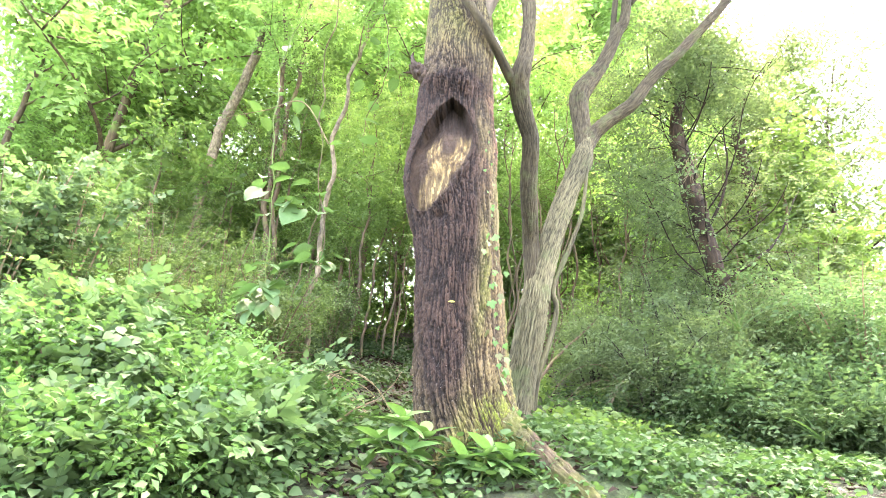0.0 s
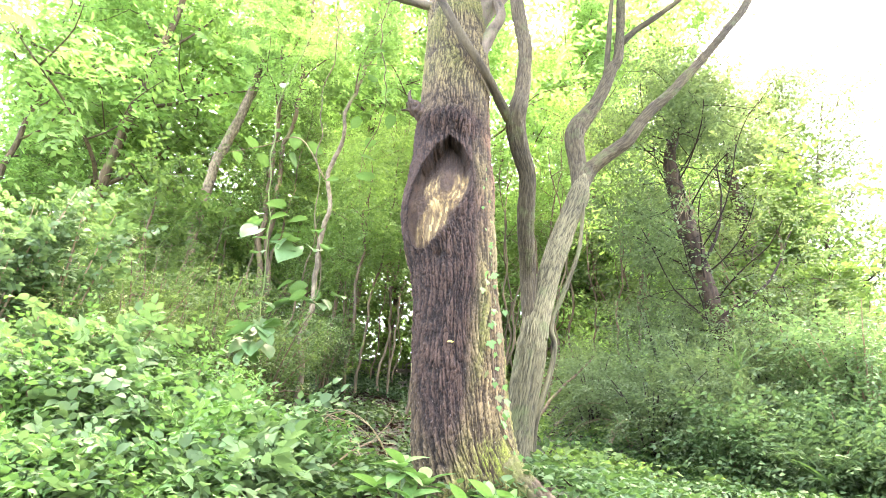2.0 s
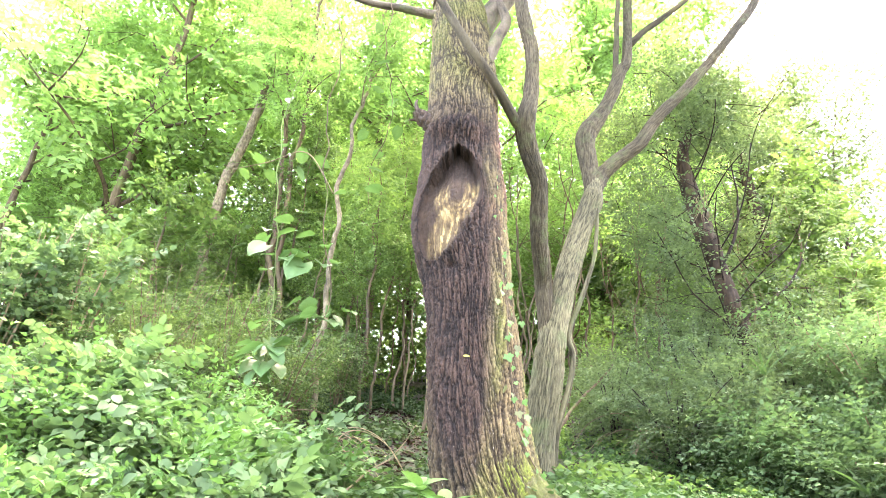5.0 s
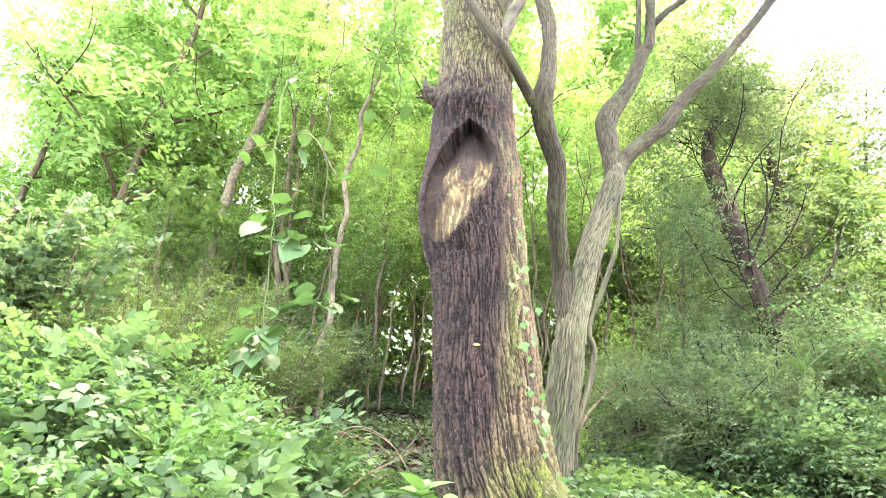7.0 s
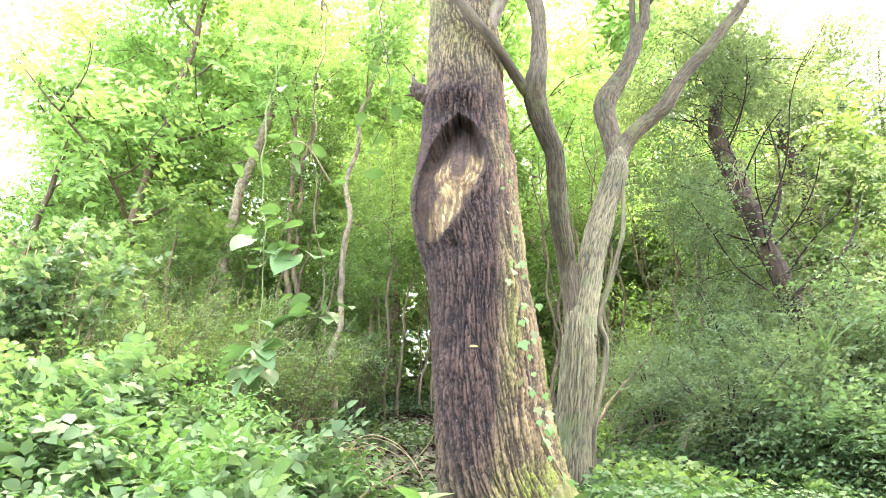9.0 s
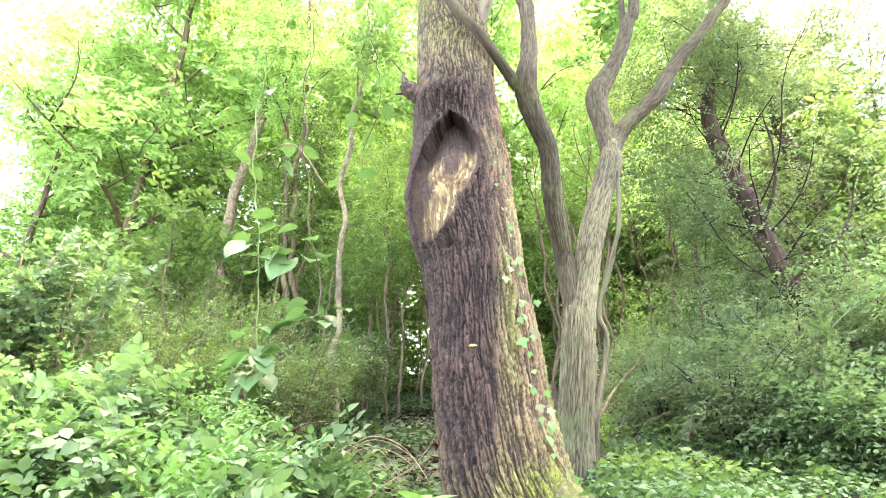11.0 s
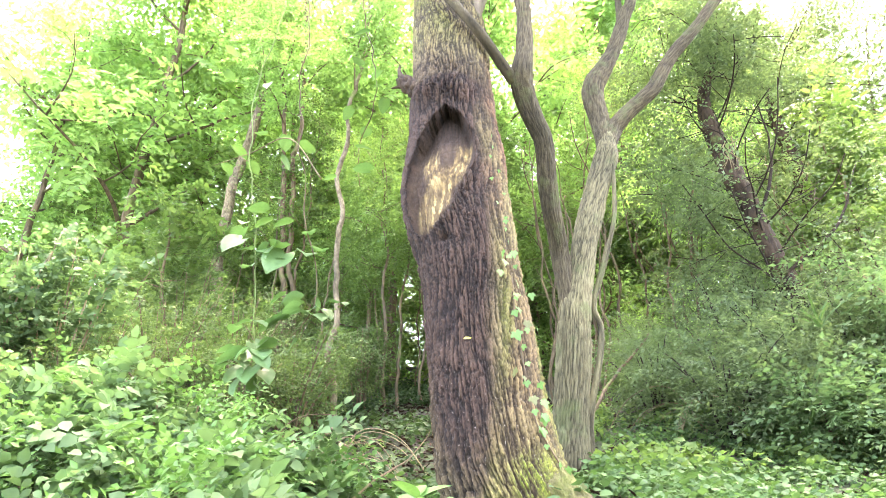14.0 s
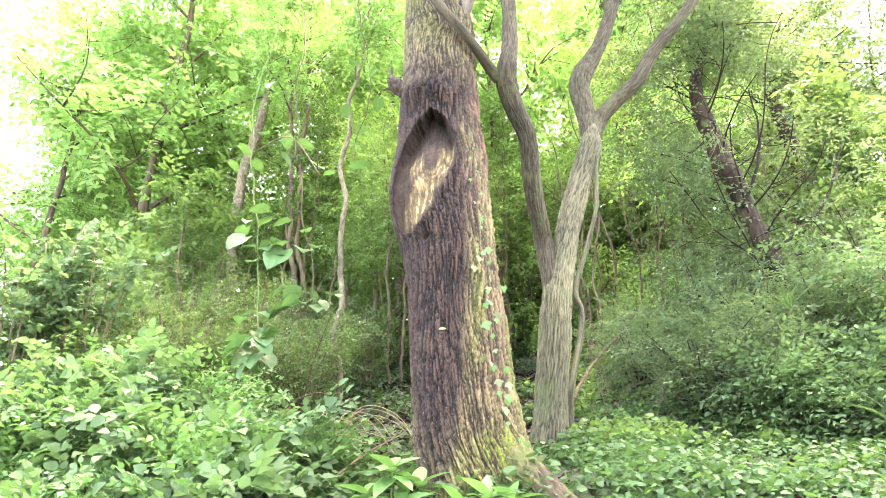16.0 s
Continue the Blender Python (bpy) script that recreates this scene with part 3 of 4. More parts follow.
    # ridge tone is lowered in the hollow, most at its top: shade in colour
    for key, val in (("ridge", smooth_step(0.18, 1.0, ridge) * (1 - 0.6 * cav) + 0.34 * cav * smooth_step(2.65, 2.3, z)), ("wet_shade", wet_shade), ("rust", rust), ("moss", moss), ("wood", wood), ("fleck", fleck * (1 - cav))):
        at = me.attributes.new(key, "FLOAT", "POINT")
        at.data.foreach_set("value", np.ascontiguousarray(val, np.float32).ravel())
    return me


def trunk_surface(theta, z, lift=0.0):
    cx, cy, z = axis_at(z)
    r = float(np.interp(z, PROF_Z, PROF_R)) + lift
    return np.array((cx + r * math.sin(theta), cy - r * math.cos(theta), z))


g = np.random.default_rng(3)
old_tree = thing("old_tree", (0, 0, 0), "large old tree with furrowed dark bark and a decayed hollow", "tree")
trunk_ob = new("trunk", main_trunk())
trunk_ob.parent = old_tree
BARK_TOP = bark_material("bark_upper", (0.025, 0.02, 0.014), (0.17, 0.135, 0.095), 60.0, 0.35, (0.08, 0.10, 0.035), (1, 1, 0.3), True)
part("limb", tube([(-0.194, 1.438, 5.594), (-0.282, 1.497, 6.688), (-0.369, 1.642, 8.512), (-0.34, 1.934, 11.43), (-0.048, 2.08, 15.077)], (0.277, 0.233, 0.19, 0.131, 0.044), 48, 0.025, 0.012, 50.0, 0.13), BARK_TOP, old_tree)
part("limb", tube([(-0.012, 1.172, 4.707), (0.16, 1.384, 5.415), (0.42, 1.562, 6.008), (0.844, 1.774, 7.428), (1.298, 2.077, 10.267)], (0.134, 0.123, 0.114, 0.091, 0.03), 20, 0.04, 0.008), BARK_TOP, old_tree)
part("limb", tube([(0.141, 0.943, 4.277), (0.261, 1.099, 4.797), (0.356, 1.215, 5.185), (0.262, 1.386, 5.754), (0.322, 1.461, 6.598)], (0.07, 0.061, 0.051, 0.042, 0.022), 14, 0.03, 0.005), BARK_TOP, old_tree)
part("limb", tube([(-0.305, 1.241, 5.271), (-0.764, 1.305, 5.482), (-1.458, 1.41, 5.835), (-3.104, 1.873, 7.377)], (0.056, 0.043, 0.037, 0.0185), 10, 0.05, 0.003), BARK_TOP, old_tree)
stub_shape = join([tube([(-0.169, 0.626, 3.287), (-0.322, 0.673, 3.443), (-0.416, 0.704, 3.547), (-0.444, 0.711, 3.569)], (0.102, 0.074, 0.05, 0.028), 26, 0.01, 0.02, 45.0),
                   tube([(-0.414, 0.71, 3.566), (-0.448, 0.748, 3.693), (-0.443, 0.771, 3.768)], (0.025, 0.0167, 0.0052), 6, 0.02),
                   tube([(-0.402, 0.683, 3.475), (-0.498, 0.681, 3.468)], (0.0199, 0.005), 6, 0.02)])
part("broken_stub", stub_shape, BARK_DARK, old_tree, "dark broken branch stub")
part("root", tube([(0.420, -0.100, 0.550), (0.521, -0.270, 0.389), (0.608, -0.360, 0.302), (0.688, -0.450, 0.230), (0.782, -0.550, 0.161), (0.865, -0.680, 0.081), (0.915, -0.850, -0.001)], (0.09, 0.09, 0.08, 0.07, 0.06, 0.05, 0.04), 60, 0.02, 0.012, 34.0, 0.3), bark_material("root_bark", (0.02, 0.014, 0.009), (0.10, 0.075, 0.045), 60.0, 0.6, (0.085, 0.10, 0.02), (1, 1, 0.5), True), old_tree, "mossy spreading surface root")
# unseen layer of leaves added high overhead to shade trunk and ground
w = np.stack([g.uniform(-0.5, 4.0, 2300), g.uniform(-1.0, 5.0, 2300), g.normal(11.0, 0.6, 2300)], 1)
part("crown", foliage(SPRAYS_FINE, w, g, 2.1), LEAF_LIME, old_tree)

# darker copy of the trunk bark; backlit shade of the limbs in its colour
BARK_LIMB_SHADED = bark_material("bark_limb_shaded", (0.016, 0.012, 0.008), (0.115, 0.095, 0.055), 70.0, 0.3, (0.085, 0.10, 0.04), (1, 1, 0.24), True)
# ---- the forked tree behind it ----
forked = thing("forked_tree", (0, 0, 0), "grey-green forked tree with rising curved limbs", "tree")
part("trunk", tube([(0.61, 1.6, 0.4), (0.625, 1.6, 0.659), (0.642, 1.6, 0.824), (0.702, 1.6, 1.188), (0.76, 1.6, 1.624), (0.792, 1.63, 1.84), (0.795, 1.74, 1.95)], (0.165, 0.148, 0.132, 0.123, 0.126, 0.115, 0.05), 130, 0.022, 0.014, 40.0, 0.16), BARK_GREY, forked)
part("limb", tube([(0.762, 1.62, 1.7), (0.745, 1.62, 1.915), (0.725, 1.591, 2.264), (0.715, 1.528, 2.4), (0.681, 1.42, 2.635), (0.67, 1.313, 2.868), (0.674, 1.248, 3.008), (0.661, 1.176, 3.166), (0.591, 1.085, 3.363), (0.541, 0.989, 3.573), (0.548, 0.93, 3.699), (0.58, 0.94, 3.883), (0.606, 0.956, 4.176), (0.607, 0.974, 4.525), (0.507, 1.029, 5.389), (0.629, 1.275, 7.046), (0.875, 1.52, 9.655)], (0.0806, 0.0768, 0.0741, 0.0718, 0.0719, 0.0765, 0.0765, 0.0766, 0.0837, 0.0932, 0.0885, 0.0734, 0.0656, 0.0676, 0.0676, 0.049, 0.0184), 84, 0.024, 0.007, 44.0, 0.18), BARK_LIMB_SHADED, forked)
part("limb", tube([(0.802, 1.62, 1.7), (0.824, 1.62, 1.909), (0.912, 1.661, 2.278), (0.956, 1.686, 2.451), (1.043, 1.732, 2.762), (1.159, 1.781, 3.091), (1.247, 1.816, 3.33), (1.29, 1.851, 3.565)], (0.1041, 0.0991, 0.1004, 0.1022, 0.1054, 0.1037, 0.1059, 0.061), 88, 0.024, 0.007, 44.0, 0.18), BARK_GREY, forked)
part("limb", tube([(1.247, 1.816, 3.33), (1.257, 1.895, 3.645), (1.246, 1.918, 3.88), (1.236, 1.944, 4.141), (1.293, 1.962, 4.324), (1.384, 1.977, 4.466), (1.494, 1.995, 4.649), (1.617, 2.025, 4.946), (1.709, 2.051, 5.209), (1.801, 2.076, 5.464), (1.93, 2.272, 6.714), (1.983, 2.35, 8.436), (2.311, 2.481, 10.567)], (0.0728, 0.091, 0.093, 0.1035, 0.1021, 0.0888, 0.0725, 0.0711, 0.0664, 0.0553, 0.055, 0.039, 0.0131), 66, 0.024, 0.006, 44.0, 0.18), BARK_LIMB_SHADED, forked)
part("limb", tube([(1.247, 1.816, 3.33), (1.339, 1.9, 3.625), (1.446, 1.9, 3.76), (1.657, 1.9, 3.949), (1.792, 1.9, 4.078), (1.934, 1.9, 4.299), (2.086, 1.9, 4.503), (2.314, 1.9, 4.75), (2.5, 1.9, 4.989), (2.609, 1.9, 5.123), (3.009, 1.9, 5.671), (3.468, 2.035, 6.448), (4.279, 2.305, 8.408)], (0.0684, 0.0855, 0.0753, 0.0705, 0.0682, 0.0636, 0.0615, 0.0537, 0.0515, 0.049, 0.049, 0.049, 0.02), 54, 0.024, 0.005, 44.0, 0.18), BARK_LIMB_SHADED, forked)
part("limb", tube([(1.87, 2.15, 5.708), (2.058, 2.15, 5.921), (2.319, 2.15, 6.152), (2.765, 2.15, 6.609), (3.32, 2.123, 7.42)], (0.046, 0.037, 0.034, 0.027, 0.0108), 12, 0.04, 0.003), BARK_LIMB_SHADED, forked)
part("limb", tube([(1.639, 2.05, 5.11), (1.661, 2.05, 5.385), (1.709, 2.05, 5.922), (1.751, 2.092, 6.614), (1.599, 2.23, 7.929)], (0.037, 0.035, 0.03, 0.025, 0.0083), 10, 0.04, 0.003), BARK_LIMB_SHADED, forked)
part("limb", tube([(0.477, 0.95, 3.603), (0.393, 0.85, 3.708), (0.245, 0.68, 3.901), (0.023, 0.58, 4.217), (-0.236, 0.58, 4.734), (-0.42, 0.552, 5.176), (-0.448, 0.467, 5.989), (-0.278, 0.467, 7.404)], (0.052, 0.047, 0.042, 0.041, 0.04, 0.034, 0.025, 0.0085), 14, 0.03, 0.004), BARK_LIMB_SHADED, forked)
w = np.concatenate([g.normal(0, 1, (260, 3)) * (0.7, 0.7, 0.6) + c for c in ((0.8, 1.9, 9.2), (1.9, 2.2, 9.4), (3.9, 2.1, 8.6), (3.0, 2.1, 8.2), (1.6, 2.0, 8.2))])
part("crown", foliage(SPRAYS_FINE, w, g, 1.1), LEAF_LIME, forked)
liana = thing("liana", (0, 0, 0), "thin grey woody liana climbing beside the forked tree", "vine")
part("stem", tube([(0.791, 1.75, 0.328), (0.791, 1.75, 0.678), (0.819, 1.75, 1.005), (0.952, 1.75, 1.477), (0.983, 1.75, 1.706), (0.954, 1.75, 1.897), (1.11, 1.75, 2.318), (1.235, 1.75, 2.741), (1.292, 1.75, 3.411)], (0.034, 0.034, 0.029, 0.026, 0.025, 0.024, 0.024, 0.021, 0.015), 12, 0.04, 0.003), BARK_GREY, liana)

# ---- trees behind ----
g = np.random.default_rng(21)
tree("leaning_tree", (0, 0, 0), "leaning grey-brown tree among green leaves", [(-5.332, 7, 2.181), (-5.503, 7, 3.593), (-5.602, 7, 5.043), (-5.525, 7, 6.65), (-5.206, 7, 8.289), (-4.921, 7, 10.812), (-4.88, 7, 14.098)], (0.122, 0.112, 0.106, 0.104, 0.102, 0.077, 0.028), BARK_PALE, LEAF_LIME, SPRAYS_FINE, g, 9, 0.55, 2.0, 80, 1.2, sides=16, rough=0.01)
tree("pale_sapling", (0, 0, 0), "slender pale-barked sapling with bright leaves", [(-1.812, 3.4, 0.969), (-1.818, 3.4, 1.383), (-1.848, 3.4, 2.318), (-1.853, 3.4, 3.423), (-1.865, 3.4, 4.721), (-1.676, 3.4, 6.221), (-1.498, 3.4, 8.012), (-1.498, 3.536, 10.222)], (0.041, 0.038, 0.035, 0.032, 0.029, 0.025, 0.0177, 0.0068), BARK_PALE, LEAF_LIME, SPRAYS_FINE, g, 7, 0.5, 1.2, 36, 1.0, sides=12, rough=0.004)
tree("sapling", (0, 0, 0), "thin straight dark sapling", [(-3.098, 5, 1.51), (-3.242, 5, 3.217), (-3.425, 5, 5.215), (-3.575, 5, 7.202), (-3.942, 5, 9.64), (-3.848, 5, 11.653)], (0.047, 0.044, 0.04, 0.035, 0.027, 0.0081), BARK_WOOD, LEAF_LIME, SPRAYS_FINE, g, 7, 0.5, 1.3, 40, 1.1)
tree("sapling", (0, 0, 0), "thin bending dark sapling", [(-2.922, 5.05, 1.536), (-3.302, 5.05, 5.215), (-3.232, 5.05, 7.385), (-3.324, 5.05, 9.67), (-2.92, 5.05, 12.027)], (0.041, 0.04, 0.033, 0.027, 0.0081), BARK_WOOD, LEAF_LIME, SPRAYS_FINE, g, 7, 0.5, 1.3, 40, 1.1)
for x, y, dx, h, r in ((-1.5, 4.42, -0.1, 4.2, 0.045), (-1.44, 4.95, 0.25, 4.6, 0.04), (-2.32, 6.27, 0.1, 5, 0.07), (-0.8, 6.36, -0.3, 5.2, 0.05), (-3.33, 5.36, 0.3, 5.4, 0.05), (-0.12, 7.59, 0.2, 6, 0.06), (1.19, 5.9, 0.5, 5.5, 0.045), (-1.85, 5.47, -0.4, 3.8, 0.03), (-1.01, 4.92, 0.2, 3.6, 0.03)):
    z = ground_height(x, y)
    tree("sapling", (0, 0, 0), "slender grey-brown understorey sapling", [(x, y, z - 0.1), (x + 0.1 * dx, y, z + h * 0.25), (x + 0.5 * dx, y + 0.1, z + h * 0.55), (x + dx, y, z + h)], (r * 0.6, r * 0.5, r * 0.35, 0.005), BARK_WOOD, LEAF_MID, SPRAYS_SMALL, g, 7, 0.45, 1.1, 46, 1.2, group="understorey saplings")
tree("straight_tree", (0, 0, 0), "straight brown forest tree", [(3.12, 11.3, 3.134), (3.112, 11.3, 3.77), (3.102, 11.3, 5.203), (3.06, 11.3, 7.514), (2.927, 11.3, 12.143), (3.386, 11.3, 17.866)], (0.235, 0.2, 0.187, 0.175, 0.131, 0.048), BARK_WOOD, LEAF_LIME, SPRAYS_FINE, g, 9, 0.5, 2.0, 80, 1.2, sides=14, rough=0.008)
tree("evergreen_tree", (0, 0, 0), "dark leaning evergreen tree hung with dry twigs", [(2.737, 3.9, 0.954), (3.137, 3.9, 1.679), (3.381, 3.9, 2.257), (3.243, 3.9, 3.077), (3.041, 3.9, 4.174), (2.902, 3.9, 5.101), (3.109, 3.9, 5.801), (3.557, 3.9, 6.703)], (0.117, 0.108, 0.102, 0.106, 0.13, 0.094, 0.041, 0.0137), BARK_DARK, LEAF_DARK, SPRAYS_SMALL, g, 30, 0.3, 1.6, 116, 1.25, 0.55, sides=28, rough=0.014, spread_r=0.6, gaps=-0.06)
tree("evergreen_tree", (0, 0, 0), "dark leaning evergreen tree with dense leaves", [(4.766, 6.2, 1.677), (4.88, 6.2, 2.387), (5.028, 6.2, 3.451), (4.925, 6.2, 4.723), (4.819, 6.2, 5.861), (4.812, 6.2, 6.932), (5.263, 6.2, 7.971)], (0.139, 0.133, 0.126, 0.125, 0.11, 0.062, 0.0128), BARK_DARK, LEAF_DARK, SPRAYS_SMALL, g, 28, 0.3, 2.1, 110, 1.4, 0.55, sides=24, rough=0.014, spread_r=0.7, gaps=-0.04)
tree("evergreen_tree", (0, 0, 0), "sparse evergreen tree with gaps of sky between its leaves", [(6.482, 7.2, 1.952), (6.745, 7.2, 2.953), (6.822, 7.2, 4.288), (6.845, 7.2, 5.728), (6.99, 7.2, 7.381), (7.406, 7.2, 9.045)], (0.076, 0.068, 0.059, 0.043, 0.023, 0.0078), BARK_DARK, LEAF_DARK, SPRAYS_SMALL, g, 24, 0.2, 2.0, 90, 1.5, 0.55, sides=16, rough=0.01, spread_r=0.7, gaps=-0.02)

# woodland behind: a few kinds of tree, each turned and sized anew
g = np.random.default_rng(5)
kinds = []
for i in range(4):
    h = 8.5 + i * 0.7
    kinds.append(tree("woodland_tree", (0, 0, -50), "tall slim woodland tree with bright green leaves", [(0, 0, -0.1), (0.1, 0, h * 0.3), (-0.1 + 0.15 * i, 0.2, h * 0.6), (0.2, 0.1, h)], (0.085, 0.07, 0.05, 0.015), BARK_WOOD, LEAF_LIME, SPRAYS_FINE, g, 14, 0.22, 2.4, 31, 1.85, 0.45, group="woodland trees"))
low_kinds = []
for i in range(3):
    h = 3.2 + i * 0.6
    low_kinds.append(tree("understorey_tree", (0, 0, -50), "small dense understorey tree with fine dull leaves", [(0, 0, -0.1), (0.08, 0.05, h * 0.4), (-0.1, 0.1, h)], (0.05, 0.035, 0.008), BARK_WOOD, (LEAF_MID, LEAF_LIME, LEAF_MID)[i], (SPRAYS_BROAD, SPRAYS_SMALL, SPRAYS_BROAD)[i], g, 12, 0.12, 1.25, 24, (1.05, 1.85, 1.2)[i], 0.3, group="understorey trees"))


def scatter_trees(kinds, count, xr, yr, gap, scale, keep):
    done = []
    for _ in range(count * 40):
        x, y = g.uniform(*xr), g.uniform(*yr)
        if len(done) >= count:
            break
        if not keep(x, y) or any((x - a) ** 2 + (y - b) ** 2 < gap * gap for a, b in done):
            continue
        k = kinds[len(done) % len(kinds)]
        done.append((x, y))
        s = g.uniform(*scale)
        m = Matrix.Translation((x, y, ground_height(x, y))) @ Matrix.Rotation(g.uniform(0, 6.28), 4, "Z")
        if k.location.z < -40:
            ob = k
            ob.matrix_basis = m
        else:
            ob = copy_thing(k, m)
        ob.scale = (s, s, s)


scatter_trees(kinds, 27, (-20, 15), (5.5, 20), 2.1, (1.15, 1.65), lambda x, y: -6 - y * 0.8 < x < 2 + y * 0.85 and not (-6.5 < x < 9 and y < 8.5) and not (x > 2.5 and (y < 8.8 or x > 0.46 * (y + 3.7))))
copy_thing(kinds[3], Matrix.Translation((-14.5, 12.0, ground_height(-14.5, 12.0))))
scatter_trees(low_kinds, 36, (-9, 9), (4.2, 14), 0.9, (0.8, 1.25), lambda x, y: abs(x) < 1.5 + y * 0.85 and not (-2.2 < x < 2.5 and y < 6.5) and not (y < 6.6 and abs(x - 0.25 + 0.49 * (y + 3.7)) < 1.0))

# far woods close the view
n = 15000
a = g.uniform(-1.15, 1.15, n)
r = g.uniform(19, 30, n)
z = 25 * g.uniform(0, 1, n) ** 1.4
w = np.stack([np.sin(a) * r, np.cos(a) * r - 3, z + np.interp(np.cos(a) * r - 3, BANK_Y, BANK_Z)], 1)
keep = (z < 5.5) | (a < 0.42) & (np.array([noise.noise((x * 0.35, y * 0.35, q * 0.5)) for x, y, q in w]) > 0.12)
wl = np.stack([g.uniform(-13, 10, 15000), g.uniform(7.5, 24, 15000), 5.8 * g.uniform(0, 1, 15000) ** 1.1], 1)
wl[:, 2] += np.interp(wl[:, 1], BANK_Y, BANK_Z)
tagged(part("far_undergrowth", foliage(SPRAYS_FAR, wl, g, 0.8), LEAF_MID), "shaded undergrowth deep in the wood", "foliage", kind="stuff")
tagged(part("far_woods", foliage(SPRAYS_FAR, w[keep], g, 1.6), LEAF_LIME), "distant bright green woodland foliage", "foliage", kind="stuff")

# ---- shrubs ----
g = np.random.default_rng(8)
for x, y, wd, h in ((-3.75, 1, 0.34, 2.2), (-3.41, 1.2, 0.42, 2.12), (-3.71, 0.8, 0.5, 1.9)):
    shrub("bright_shrub", (x, y, ground_height(x, y)), "tall bright green broad-leaved shrub with pale stems", LEAF_SHRUB, SPRAYS_SHRUB, g, wd, h, 8, 24, 0.6, group="shrubs by the path", bare=0.5)
for k, (x, y, wd, h) in enumerate(((-2.46, -0.1, 0.27, 0.88), (-2.34, 0.1, 0.34, 0.85), (-2.12, 0.25, 0.41, 0.85), (-1.82, 0.3, 0.31, 0.7), (-1.72, 0.5, 0.37, 0.7), (-1.79, -0.3, 0.27, 0.55), (-1.49, -0.3, 0.34, 0.45), (-1.21, -0.3, 0.41, 0.36), (-1.11, 0, 0.31, 0.36), (-1.01, 0.2, 0.37, 0.29), (-2.04, -0.45, 0.27, 0.54), (-1.52, 0.6, 0.34, 0.53), (-2.11, -0.3, 0.41, 0.67), (-0.84, 0.3, 0.31, 0.19), (-1.81, -0.75, 0.32, 0.25), (-1.47, -0.7, 0.32, 0.25), (-1.10, -0.75, 0.32, 0.25), (-0.79, -0.65, 0.32, 0.25), (-1.43, -1, 0.32, 0.25), (-1.75, -0.95, 0.32, 0.25))):
    if k % 3 == 1:
        shrub("bright_shrub", (x, y, ground_height(x, y)), "low fresh green shrub with small pointed leaves", LEAF_IVY, SPRAYS_SMALL, g, wd, h, 9, 40, 1.15, group="shrubs by the path")
    else:
        shrub("bright_shrub", (x, y, ground_height(x, y)), "low bright green shrub with oval leaves", LEAF_SHRUB, SPRAYS_SHRUB, g, wd, h, 8, 26, (0.62, 0.5, 0.72)[k % 3], group="shrubs by the path")
for x, y, wd, h in ((-3.19, 1.2, 0.48, 1.25), (-2.95, 1.6, 0.6, 1.43), (-2.62, 1.8, 0.72, 1.29), (-2.27, 2, 0.54, 1.15), (-3.46, 2.6, 0.66, 1.7), (-4.55, 3, 0.48, 2.08), (-2.81, 3, 0.6, 1.66), (-1.98, 2.6, 0.72, 1.09), (-2.04, 3.4, 0.54, 0.93), (-4.68, 2.4, 0.66, 1.79), (-1.75, 4.2, 0.48, 1.17), (-4.18, 1.5, 0.6, 1.52), (-4.16, 4, 0.72, 2.23), (-3.09, 4.6, 0.54, 1.94)):
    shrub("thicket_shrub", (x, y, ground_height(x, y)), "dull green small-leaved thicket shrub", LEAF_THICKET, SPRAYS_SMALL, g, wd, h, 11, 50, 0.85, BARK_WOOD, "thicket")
for x, y, wd, h in ((1.98, 2.34, 0.6, 0.8), (2.45, 2, 0.4, 0.75), (2.69, 2.64, 0.7, 1.2), (3.24, 2.7, 0.7, 1.25), (1.59, 3.3, 0.5, 0.8), (2.57, 3.64, 0.8, 1.4), (3.82, 2.44, 0.7, 1.4), (4.24, 3.53, 0.9, 1.9), (3.3, 4.48, 0.9, 1.7), (1.81, 4.59, 0.6, 0.9)):
    shrub("evergreen_shrub", (x, y, ground_height(x, y)), "dark evergreen shrub with narrow leaves", LEAF_DARK, SPRAYS_TINY, g, wd, h, 10, 48, 1.35, BARK_DARK, "evergreen shrubs")
for x, y, wd, h in ((3.1, 1.48, 0.4, 0.35), (3.47, 1.89, 0.5, 0.6), (3.62, 1.02, 0.5, 0.5), (3.78, 2.04, 0.7, 1.6), (2.51, 1.84, 0.4, 0.45)):
    shrub("edge_shrub", (x, y, ground_height(x, y)), "green shrub with upright narrow leaves", LEAF_SHRUB, SPRAYS_SMALL, g, wd, h, 10, 60, 1.3, TWIG, "shrubs at the clearing")

# ---- ground cover and litter ----
g = np.random.default_rng(13)


def round_leaf(width=0.9, fold=0.1, droop=0.12):
    """A small heart-shaped leaf, 1 long, along y."""
    w = width / 2
    v = np.array([(0, 0.06, 0), (-w * 0.55, -0.04, fold * 0.7), (-w, 0.28, fold), (-w * 0.72, 0.68, fold * 0.4), (0, 1, -droop), (w * 0.72, 0.68, fold * 0.3), (w, 0.28, fold), (w * 0.55, -0.04, fold * 0.7), (0, 0.5, 0)], float)
    return v, np.array([(8, (i + 1) % 8, i) for i in range(8)])


